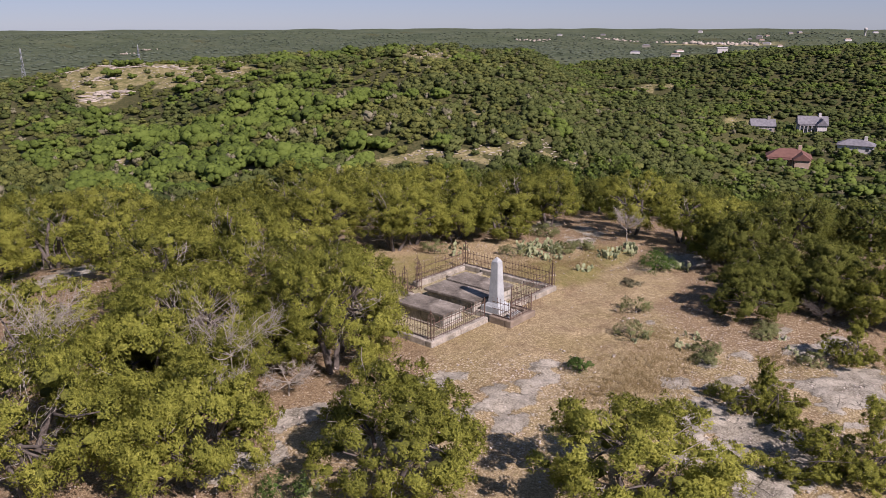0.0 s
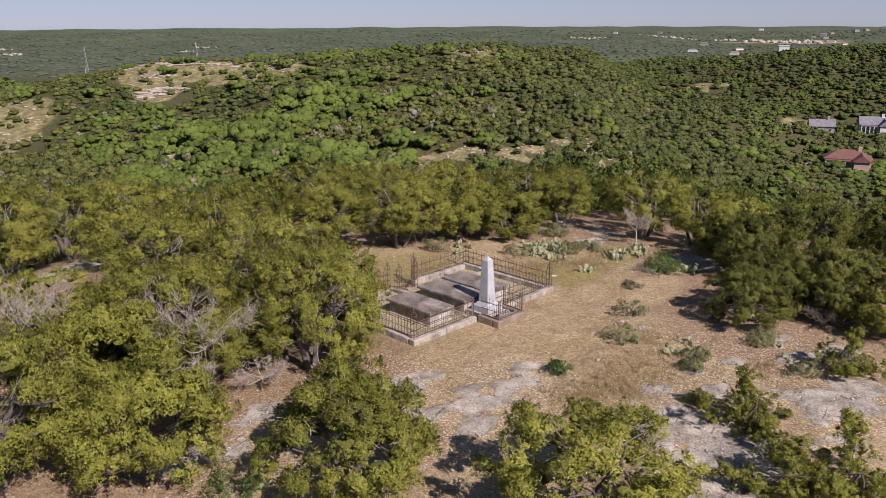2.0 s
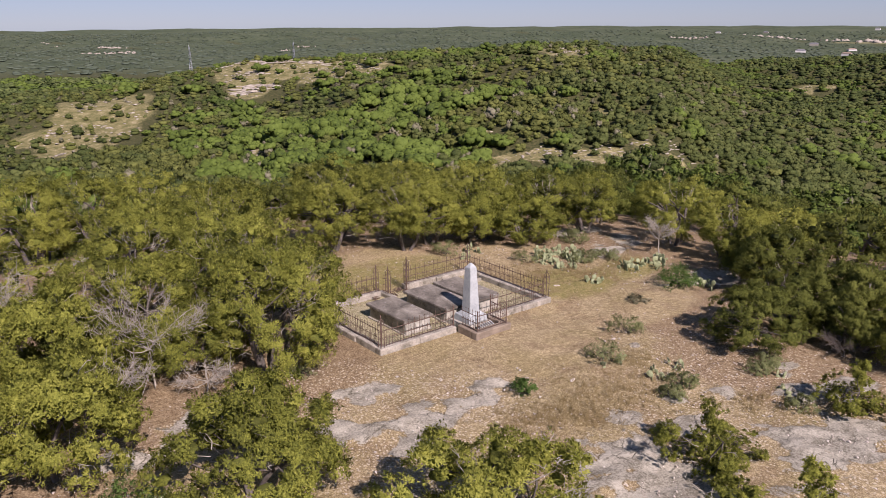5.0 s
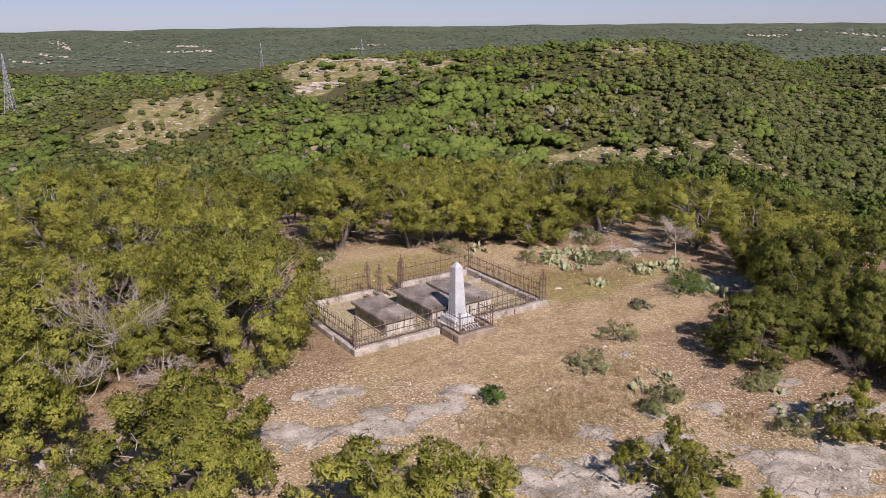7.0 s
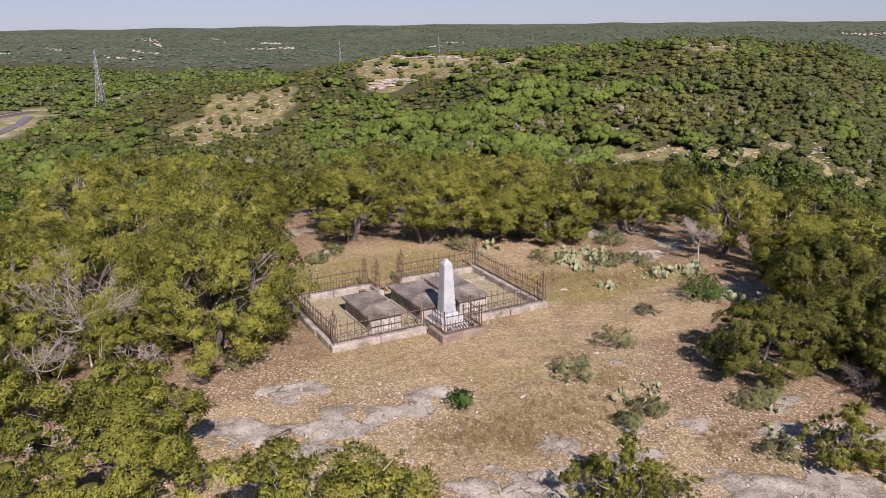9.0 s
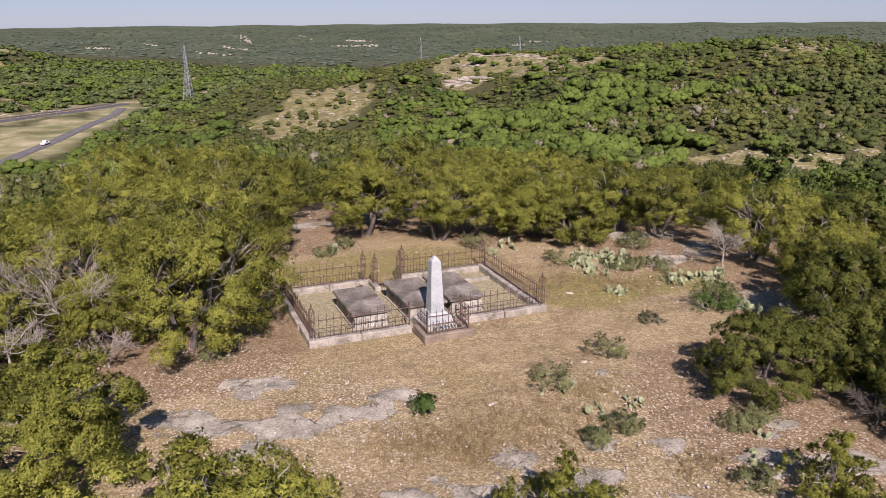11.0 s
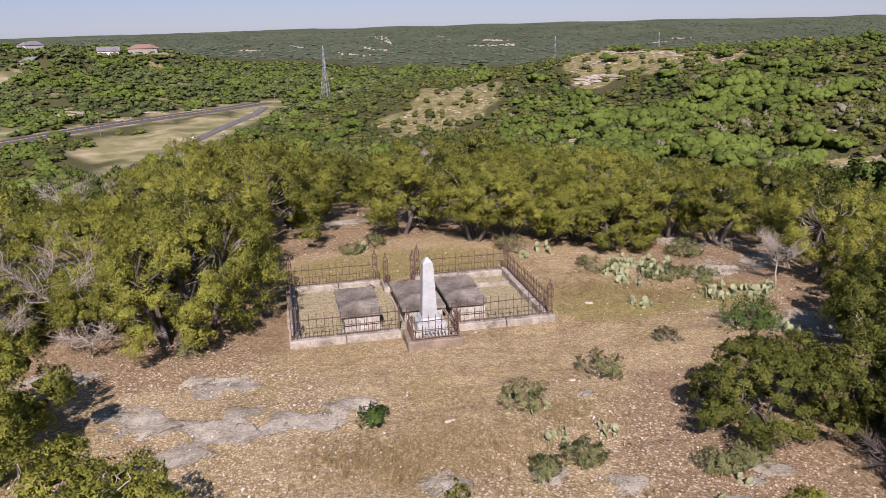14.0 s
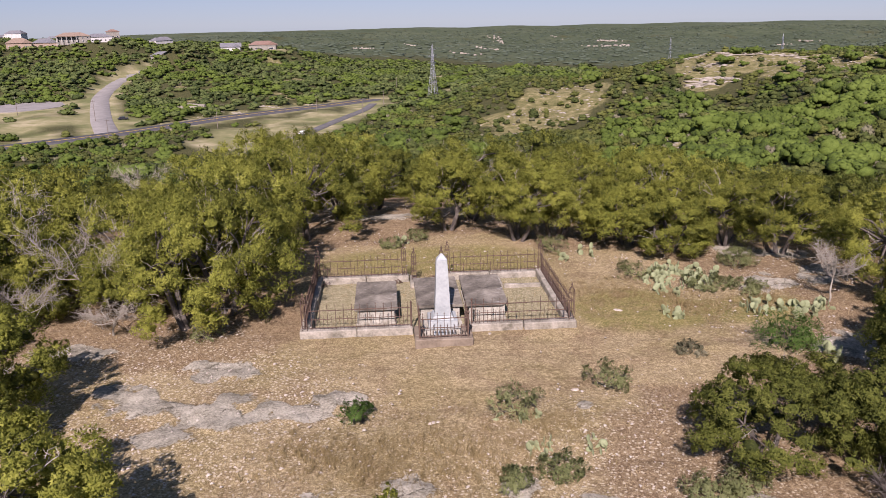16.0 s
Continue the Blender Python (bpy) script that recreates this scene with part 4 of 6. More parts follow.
def dome(rng, n, radius, low, top, flat=1.0, lumps=5, inner=0.70, cone=0.0):
    """Clump centres of an uneven, gappy crown, and the way out of it at each."""
    way = unit(rng.normal(size=(n * 3, 3)))
    way = way[way[:, 2] > -0.8][:n]
    swell = np.ones(len(way))
    for _ in range(lumps):
        d = unit(rng.normal(size=3))
        swell += rng.uniform(-0.4, 0.4) * np.maximum(0, way @ d) ** 3
    shell = inner + (1 - inner) * np.sqrt(rng.uniform(0, 1, len(way)))
    mid, half = (low + top) / 2, (top - low) / 2
    at = way * (swell * shell)[:, None] * [radius, radius, half * flat] + [0, 0, mid]
    at[:, 2] = np.maximum(at[:, 2], low * 0.6)
    at[:, :2] *= 1 - cone * np.clip((at[:, 2:3] - low) / (top - low), 0, 1)
    at[:, :2] *= 0.92 * radius / np.percentile(np.hypot(at[:, 0], at[:, 1]), 96)
    at[:, 2] = np.minimum(at[:, 2], low + (at[:, 2] - low) * (0.95 * top - low) / (at[:, 2].max() - low))
    return at, unit(way + [0, 0, 0.25])


def leaning(rng, n, radius, top, leaders):
    """Clump centres of a young, open crown: one upright leader and others that lean out low."""
    at, out = [], []
    for k in range(leaders):
        a = 2.4 * k + rng.uniform(-0.5, 0.5)
        tip = np.array([0.1, 0.0, top]) if k == 0 else np.array([math.cos(a) * radius * rng.uniform(0.8, 1.25), math.sin(a) * radius * rng.uniform(0.8, 1.25), top * rng.uniform(0.30, 0.62)])
        m = n // leaders + (n // 5 if k == 0 else 0)
        s = rng.uniform(0.06, 1.0, (m, 1)) ** 0.8
        side = unit(rng.normal(size=(m, 3)) * [1, 1, 0.6])
        at.append(tip * s + rng.normal(size=(m, 3)) * radius * 0.09 + side * (0.10 + 0.50 * (1 - s)) * radius * rng.uniform(0.3, 1.1, (m, 1)))
        out.append(unit(unit(tip) * 0.8 + side * 0.7))
    at = np.concatenate(at)
    at[:, 2] = np.maximum(at[:, 2], 0.05)
    return at, np.concatenate(out)


def crown_mesh(seed, radius, low, top, boughs, per, size, mat, tips=46, core=0.42, lod=0, leaf=0.052, cone=0.0, inner=0.55, leaders=0):
    """A crown of rounded boughs; each bough is a mound of small dense clumps, roughened by leaf points that reach out and up."""
    rng = np.random.default_rng(seed)
    at, out = leaning(rng, boughs, radius, top, leaders) if leaders else dome(rng, boughs, radius, low, top, cone=cone, inner=inner)
    pieces, tints = [], []
    heart = np.array([0, 0, (low + top) * 0.4])
    v0, f0 = ICO2
    for c, o in zip(at, out):
        wide = size * rng.uniform(0.65, 1.35)
        mood = rng.uniform(-0.15, 0.2)
        far_out = unit(c - heart)
        mound = unit(rng.normal(size=(per, 3)) + far_out * 0.8 + [0, 0, 0.6])
        mids = c + mound * wide * rng.uniform(0.55, 1.05, (per, 1)) * [1, 1, 0.6]
        # Cores tinted darker: shade between the clumps put into the leaf colour.
        shade_core = v0 * wide * core * rng.uniform(0.6, 1.2, (len(v0), 1)) * [1, 1, 0.6] + c - far_out * wide * 0.2
        pieces.append((shade_core, f0, unit(v0 * 0.6 + far_out * 0.5)))
        tints.append(np.full(len(shade_core), mood - 0.5))
        for m, g in zip(mids, mound):
            q = size * 0.31 * rng.uniform(0.5, 1.4)
            tone = mood + rng.uniform(-0.2, 0.25)
            axis = unit(g + [0, 0, 0.5] + rng.normal(size=3) * 0.6)
            stretch = rng.uniform(0.0, 0.8)
            d = unit(rng.normal(size=(tips, 3)) + g * 0.8 + [0, 0, 0.35])
            p = d * q * rng.uniform(0.55, 1.15, (tips, 1))
            p = m + p + axis * (p @ axis)[:, None] * stretch
            facing = d * 0.65 + g * 0.55 + far_out * 0.2
            if lod == 0:
                w = unit(d * 0.7 + axis * 0.7 + rng.normal(size=(tips, 3)) * 0.6)
                pieces.append(tufts(rng, p, w, leaf * rng.uniform(0.5, 1.5, tips), facing, 0.30))
            else:
                pieces.append(flakes(rng, p, facing, leaf * rng.uniform(0.6, 1.4, tips)))
            tints.append(tone + np.repeat(rng.uniform(-0.18, 0.2, tips), 3))
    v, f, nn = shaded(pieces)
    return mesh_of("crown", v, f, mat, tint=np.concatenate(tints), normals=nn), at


def limb_pieces(rng, start, end, r0, r1, sag=0.12, n=5, sides=5):
    s = np.linspace(0, 1, n)[:, None]
    start, end = np.asarray(start, float), np.asarray(end, float)
    bend = rng.normal(size=3) * np.linalg.norm(end - start) * sag
    p = start * (1 - s) + end * s + bend * np.sin(s * math.pi) + rng.normal(size=(n, 3)) * 0.012
    p[0] = start
    return tube_arrays(p, np.linspace(r0, r1, n), sides)


def trunk_mesh(seed, targets, radius, top, stems=3, thick=0.09):
    rng = np.random.default_rng(seed + 500)
    pieces = []
    forks = []
    for k in range(stems):
        a = 2 * math.pi * k / stems + rng.uniform(-0.6, 0.6)
        foot = np.array([math.cos(a) * 0.10, math.sin(a) * 0.10, -0.15])
        fork = np.array([math.cos(a) * radius * 0.34, math.sin(a) * radius * 0.34, top * rng.uniform(0.38, 0.55)])
        pieces.append(limb_pieces(rng, foot, fork, thick * rng.uniform(0.8, 1.2), thick * 0.6, 0.08, 6, 6))
        forks.append(fork)
    for q in targets[rng.permutation(len(targets))[: 5 * stems]]:
        fork = min(forks, key=lambda g: np.linalg.norm(g - q))
        pieces.append(limb_pieces(rng, fork, q, thick * 0.45, thick * 0.12, 0.12, 5, 4))
    v, f = gather(pieces)
    return mesh_of("trunk", v, f, BARK, True)


def twig_mesh(seed, radius, low, top, n, mat=None, reach=1.0):
    """Bare grey twigs showing through and beyond the leaves."""
    rng = np.random.default_rng(seed + 900)
    at, out = dome(rng, n, radius * 0.86, low, top)
    pieces = []
    for c, o in zip(at, out):
        root = c * [0.55, 0.55, 0.8]
        end = c + (o + rng.normal(size=3) * 0.5) * rng.uniform(0.02, 0.2) * reach
        pieces.append(limb_pieces(rng, root, end, 0.013, 0.004, 0.14, 5, 3))
        for _ in range(3):
            s = rng.uniform(0.45, 0.95)
            q = root * (1 - s) + end * s
            pieces.append(limb_pieces(rng, q, q + (o * 0.6 + rng.normal(size=3) * 0.7) * rng.uniform(0.08, 0.2) * reach, 0.008, 0.003, 0.1, 3, 3))
    v, f = gather(pieces)
    return mesh_of("dead_branch", v, f, mat or DEADWOOD)


def make_tree(name, seed, radius, low, top, boughs, per, size, mat, stems, twigs, label, category="tree", group="", thick=0.09, **crown):
    ob = thing(name, 0, 0, 0, 0, label, category, group)
    me, at = crown_mesh(seed, radius, low, top, boughs, per, size, mat, **crown)
    trunk = child("trunk", trunk_mesh(seed, at, radius, top, stems, thick), ob, "grey shaggy bark")
    if radius < 1.2:
        tagged(trunk, "slender grey stems", kind="stuff")
    child("crown", me, ob)
    if twigs:
        tagged(child("dead_branch", twig_mesh(seed, radius, low, top, twigs), ob, "bare grey twigs"), kind="stuff")
    return ob


PLANTED = []


def plant(kind, x, y, scale=1.0, tall=1.0, turn=None, sink=0.04, label=""):
    """Puts the first use of a tree where it was made, and copies of it everywhere else."""
    rng = random.Random(int(x * 131 + y * 71) & 0xFFFF)
    m = pose(x, y, at_ground(x, y) - sink, rng.uniform(-3, 3), rng.uniform(-3, 3), rng.uniform(0, 360) if turn is None else turn) @ Matrix.Diagonal((scale, scale, scale * tall, 1))
    if not kind.get("used"):
        kind["used"] = True
        kind["ob"].matrix_basis = m
        ob = kind["ob"]
    else:
        ob = copy_thing(kind["ob"], pose(0, 0, 0))
        ob.matrix_basis = m
    if label:
        ob["label"] = label
    PLANTED.append((x, y, kind["r"] * scale))
    return ob


def kind_of(name, seed, radius, low, top, boughs, per, size, mat, stems, twigs, label, **more):
    return {"ob": make_tree(name, seed, radius, low, top, boughs, per, size, mat, stems, twigs, label, **more), "r": radius}


WILD = "junipers round the clearing"
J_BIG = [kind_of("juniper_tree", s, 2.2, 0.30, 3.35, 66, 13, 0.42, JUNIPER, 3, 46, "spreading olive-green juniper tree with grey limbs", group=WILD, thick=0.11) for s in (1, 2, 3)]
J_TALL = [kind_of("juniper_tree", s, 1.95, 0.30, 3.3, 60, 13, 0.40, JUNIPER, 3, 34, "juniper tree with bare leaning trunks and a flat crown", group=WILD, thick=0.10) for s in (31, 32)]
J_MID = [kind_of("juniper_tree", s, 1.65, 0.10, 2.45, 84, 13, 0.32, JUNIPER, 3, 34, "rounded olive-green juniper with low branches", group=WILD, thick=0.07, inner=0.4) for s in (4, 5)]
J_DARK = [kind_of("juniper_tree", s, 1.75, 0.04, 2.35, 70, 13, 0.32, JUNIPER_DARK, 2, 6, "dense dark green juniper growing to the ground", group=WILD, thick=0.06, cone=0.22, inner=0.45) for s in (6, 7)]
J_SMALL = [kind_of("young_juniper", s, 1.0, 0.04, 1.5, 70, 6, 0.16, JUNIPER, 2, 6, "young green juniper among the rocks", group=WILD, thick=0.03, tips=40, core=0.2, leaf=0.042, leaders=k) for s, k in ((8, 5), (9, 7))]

# the junipers that stand nearest: kind, x, y, scale, height factor
for kind, x, y, s, t in (
    (J_MID[0], -9.45, -4.3, 1.08, 0.93), (J_MID[1], -7.0, -8.75, 1.14, 0.85), (J_MID[0], -12.2, -1.0, 1.05, 1.08), (J_BIG[2], -14.6, 1.2, 0.92, 1.15),
    (J_BIG[0], -6.5, 0.95, 0.92, 1.1), (J_BIG[1], -5.65, 1.9, 0.92, 1.2), (J_BIG[2], -5.9, 4.7, 1.0, 1.1), (J_BIG[0], -8.2, 21.8, 1.12, 1.05), (J_BIG[1], -5.4, 21.6, 1.12, 1.05), (J_BIG[2], -3.2, 20.4, 1.0, 1.0), (J_BIG[1], -9.0, 4.2, 0.95, 1.0), (J_MID[0], -11.6, 2.6, 1.15, 1.1),
    (J_BIG[0], -4.2, 9.2, 1.0, 1.08), (J_BIG[2], -7.4, 8.0, 1.0, 1.0), (J_TALL[1], 0.95, 9.9, 0.9, 1.0), (J_TALL[0], 1.95, 11.4, 1.0, 1.0), (J_TALL[0], 3.25, 8.0, 0.9, 1.0), (J_TALL[1], 4.6, 8.1, 0.9, 0.95),
    (J_MID[0], 6.9, 7.2, 1.0, 0.98), (J_MID[1], 7.9, 5.8, 0.95, 0.9), (J_TALL[0], 10.2, 6.6, 0.9, 0.95), (J_TALL[1], 11.5, 5.5, 0.85, 0.95), (J_TALL[0], 12.7, 1.5, 0.9, 1.0),
    (J_DARK[0], 5.3, -6.5, 0.80, 1.0), (J_DARK[1], 7.8, -6.3, 0.94, 0.86), (J_DARK[0], 8.5, -7.9, 0.95, 1.05), (J_DARK[1], 9.7, -4.6, 0.95, 1.1), (J_MID[0], 7.6, -10.2, 0.95, 1.0), (J_DARK[0], 12.2, -3.0, 0.8, 0.9), (J_DARK[1], 7.4, -8.5, 0.72, 1.05), (J_MID[1], 10.9, -3.5, 0.9, 1.05), (J_TALL[0], 12.6, -0.9, 0.8, 0.9),
    (J_SMALL[0], -1.5, -9.3, 0.85, 1.2), (J_SMALL[1], -0.7, -9.3, 0.8, 0.65), (J_SMALL[1], 3.5, -10.15, 0.9, 0.95), (J_SMALL[0], -3.2, -11.1, 1.1, 0.7), (J_SMALL[1], -2.4, -12.0, 1.15, 0.9), (J_MID[1], -3.2, 12.4, 1.1, 1.1),
    (J_MID[1], -10.4, 2.6, 0.9, 1.0), (J_MID[0], -8.2, 2.2, 0.85, 1.0), (J_BIG[1], -1.9, 14.6, 0.85, 1.0), (J_BIG[0], 6.2, 12.6, 0.85, 1.0), (J_BIG[2], 9.0, 10.2, 0.85, 1.0),
):
    plant(kind, x, y, s, t)

# farther junipers and oaks of the hilltop
FAR_J = [kind_of("juniper_tree", s, 2.1, 0.4, 2.85, 44, 8, 0.5, JUNIPER, 2, 4, "olive-green juniper on the wooded slope", group="junipers on the slope", tips=24, leaf=0.09) for s in (21, 22, 23)]
FAR_D = [kind_of("juniper_tree", s, 1.9, 0.3, 2.9, 44, 8, 0.48, JUNIPER_DARK, 2, 0, "dark green juniper on the wooded slope", group="junipers on the slope", tips=24, leaf=0.09) for s in (24,)]
FAR_O = [kind_of("oak_tree", s, 2.6, 0.8, 4.0, 40, 6, 0.72, OAK, 2, 3, "bright green oak on the wooded slope", group="oaks on the slope", tips=34, lod=1, leaf=0.085) for s in (25, 26)]


def taken(x, y, r):
    return any((x - a) ** 2 + (y - b) ** 2 < (0.80 * (r + c)) ** 2 for a, b, c in PLANTED)


def fill_slope():
    rng = random.Random(77)
    n = 0
    for _ in range(9000):
        d = 9 + 45 * rng.random() ** 0.8
        b = radians(rng.uniform(-62, 118))
        x, y = d * math.sin(b), d * math.cos(b)
        s = rng.uniform(0.62, 1.1)
        if discs(np.array([x]), np.array([y]), CLEARING + GAPS, 0.05)[0] > 0.4 or y < -14 + 0.2 * abs(x) or taken(x, y, 2.1 * s):
            continue
        oak = d > 26 and waves(np.array([x]), np.array([y]), 30, 51)[0] > 0.35
        kind = rng.choice(FAR_O) if oak else rng.choice(FAR_J if rng.random() < (0.80 if b < 0.75 else 0.45) else FAR_D)
        plant(kind, x, y, s, rng.uniform(0.85, 1.15))
        n += 1
        if n >= 195:
            break


fill_slope()


def bare_tree(name, x, y, tall, spread, seed, label, mat=DEADWOOD, twigs=60):
    rng = np.random.default_rng(seed)
    ob = thing(name, x, y, at_ground(x, y) - 0.03, 0, label, "dead tree", "dead trees")
    pieces, tips = [], []
    fork = np.array([0.03, 0.0, tall * 0.42])
    pieces.append(limb_pieces(rng, (0, 0, -0.1), fork, 0.034, 0.02, 0.08, 6, 6))
    for k in range(9):
        a = 2 * math.pi * k / 9 + rng.uniform(-0.3, 0.3)
        end = np.array([math.cos(a) * spread * rng.uniform(0.5, 0.95), math.sin(a) * spread * rng.uniform(0.5, 0.95), tall * rng.uniform(0.62, 0.95)])
        pieces.append(limb_pieces(rng, fork, end, 0.014, 0.005, 0.16, 7, 4))
        tips.append((fork, end))
    child("trunk", mesh_of("trunk", *gather(pieces), mat, True), ob)
    fine = []
    for k in range(twigs * 6):
        a, b = tips[rng.integers(len(tips))]
        s = rng.uniform(0.35, 1.0)
        q = a * (1 - s) + b * s
        e = q + unit(unit(b - a) * 0.7 + rng.normal(size=3) * 0.8 + [0, 0, 0.25]) * rng.uniform(0.15, 0.42) * spread
        fine.append(limb_pieces(rng, q, e, 0.0065, 0.0025, 0.14, 4, 3))
    tagged(child("fine_branch", mesh_of("fine_branch", *gather(fine), mat), ob, "fine bare grey twigs"), kind="stuff")
    return ob


bare_tree("dead_tree", 10.6, 0.85, 1.75, 0.85, 5, "small dead tree with a grey haze of twigs")
# Darker bark material here puts the tree's shadow into the brush colour.
bare_tree("dead_tree", 6.5, -8.4, 0.6, 0.75, 13, "low dead brush with shade put into its colour", BARK)
bare_tree("dead_tree", -9.4, 1.6, 3.0, 1.7, 6, "bare grey dead juniper among green trees")
bare_tree("dead_tree", -10.5, 0.9, 1.7, 1.1, 7, "bare grey dead juniper among green trees")
bare_tree("dead_tree", -8.3, 0.7, 0.9, 0.9, 8, "low dead brush of grey branches")
bare_tree("dead_tree", 3.2, 38.0, 4.2, 2.2, 9, "pale bare tree above the green canopy")
bare_tree("dead_tree", -15.0, 26.0, 4.0, 2.0, 10, "pale bare tree above the green canopy")
bare_tree("dead_tree", -12.5, 5.4, 3.4, 1.6, 12, "bare grey dead juniper among green trees")


def bush(x, y, r, h, mat, seed, label, name="shrub", boughs=12, per=6, size=0.16):
    ob = thing(name, x, y, at_ground(x, y) - 0.02, 0, label, "bush", "shrubs on the dry grass")
    me, at = crown_mesh(seed, r, 0.02, h, boughs, per, size * 1.5, mat, tips=30, core=0.15, leaf=0.036)
    child("leaves", me, ob)
    rng = np.random.default_rng(seed)
    child("woody_base", mesh_of("woody_base", *gather([limb_pieces(rng, (0, 0, -0.05), q, 0.012, 0.004, 0.1, 4, 3) for q in at[:10]]), BARK), ob)


for x, y, r, h, mat, label, size in (
    (-1.9, -4.4, 0.32, 0.28, LEAF_GREEN, "small green shrub in the dry grass", 0.11), (1.12, -4.45, 0.52, 0.42, SHRUB, "low grey-green shrub beside prickly pear", 0.14), (3.25, -3.4, 0.42, 0.36, SHRUB, "low grey-green shrub on the gravel", 0.13),
    (7.8, -2.0, 0.62, 0.72, LEAF_GREEN, "bright green broad-leaved bush", 0.22), (8.4, -1.7, 0.45, 0.5, LEAF_GREEN, "bright green broad-leaved bush", 0.2), (0.75, -6.9, 0.30, 0.22, SHRUB, "greyish dry shrub among the rocks", 0.12),
    (1.6, -6.6, 0.34, 0.24, SHRUB, "greyish dry shrub among the rocks", 0.13), (3.75, -7.5, 0.3, 0.24, SHRUB, "greyish dry shrub among the rocks", 0.12), (4.45, -7.4, 0.32, 0.22, SHRUB, "low green shrub by the dark juniper", 0.12),
    (7.9, 2.5, 0.7, 0.22, SHRUB, "low grey-green brush behind the prickly pear", 0.12), (8.8, 2.0, 0.6, 0.2, SHRUB, "low grey-green brush behind the prickly pear", 0.12), (6.2, 3.7, 0.5, 0.35, SHRUB, "low green shrub under the trees", 0.15),
    (-5.9, 0.15, 0.35, 0.4, SHRUB, "small green shrub under the juniper", 0.13), (-1.0, -8.0, 0.22, 0.25, JUNIPER, "small juniper seedling in the rocks", 0.1), (-11.4, -3.0, 0.45, 0.5, LEAF_GREEN, "bright green weedy shrub under the trees", 0.16),
    (9.6, 4.4, 0.6, 0.5, SHRUB, "low green shrub under the trees", 0.16), (-0.4, 8.5, 0.4, 0.3, SHRUB, "pale green agave-like shrub in the grass", 0.12), (-1.2, 7.8, 0.35, 0.25, SHRUB, "pale green agave-like shrub in the grass", 0.12),
    (4.3, 6.6, 0.5, 0.4, SHRUB, "low green shrub under the trees", 0.15), (5.6, -2.0, 0.3, 0.2, BRUSH, "tuft of dry brush", 0.1), (2.6, -9.3, 0.3, 0.3, SHRUB, "low green shrub among the rocks", 0.1),
):
    bush(x, y, r, h, mat, int(abs(x * 100 + y * 10)) + 3, label, boughs=14 if r < 0.6 else 26, size=size)


# prickly pear: flat oval pads growing out of one another
def pad_mesh():
    v, f = ICO2
    v = v * [0.5, 0.085, 0.58]
    v = v * (1 + 0.10 * np.clip(v[:, 2:3], -1, 1)) + [0, 0, 0.56]
    return mesh_of("pad", v, f, PEAR, True)


PAD = pad_mesh()


def prickly_pear(x, y, spread, pads, size, seed, label="grey-green prickly pear cactus with round flat pads"):
    rng = random.Random(seed)
    ob = thing("prickly_pear", x, y, at_ground(x, y) - 0.015, rng.uniform(0, 360), label, "cactus", "prickly pear clumps")
    live = []
    for k in range(pads):
        s = size * rng.uniform(0.65, 1.1)
        if k < pads * 0.5 or not live:
            a, r = rng.uniform(0, 6.28), spread * math.sqrt(rng.random())
            m = pose(r * math.cos(a), r * math.sin(a), -0.03, rng.uniform(-35, 35), rng.uniform(-35, 35), rng.uniform(0, 360))
        else:
            host, hs = rng.choice(live)
            tip = host @ Vector((rng.uniform(-0.3, 0.3) * hs, 0, hs * 1.02))
            m = Matrix.Translation(tip) @ pose(0, 0, 0, rng.uniform(-30, 30), rng.uniform(-40, 40), rng.uniform(0, 360))
        if k < pads * 0.5:
            live.append((m, s))
        child("pad", PAD, ob, place=m @ Matrix.Diagonal((s, s, s, 1)))
    return ob


for n, (x, y, spread, pads, size) in enumerate((
    (7.25, 2.9, 0.85, 76, 0.17), (6.6, 3.2, 0.6, 50, 0.17), (8.0, 3.4, 0.7, 50, 0.17), (6.6, 2.0, 0.4, 22, 0.17), (5.95, 0.25, 0.35, 18, 0.17), (8.5, 0.6, 0.5, 28, 0.18), (9.2, 0.2, 0.55, 34, 0.18), (9.9, 0.35, 0.5, 26, 0.18), (7.5, 3.9, 0.6, 36, 0.17),
    (1.25, -5.9, 0.35, 20, 0.13), (2.35, -5.85, 0.28, 14, 0.13), (1.35, -4.75, 0.4, 14, 0.13), (0.75, -4.6, 0.2, 8, 0.13), (5.2, 6.0, 0.4, 14, 0.2), (8.7, -2.6, 0.35, 10, 0.2), (4.4, 5.5, 0.2, 8, 0.2), (-0.9, 8.1, 0.3, 8, 0.2), (2.9, -8.4, 0.4, 14, 0.13), (3.9, -7.9, 0.3, 9, 0.13), (-11.0, -3.4, 0.3, 8, 0.22),
)):
    prickly_pear(x, y, spread, pads, size, 60 + n)


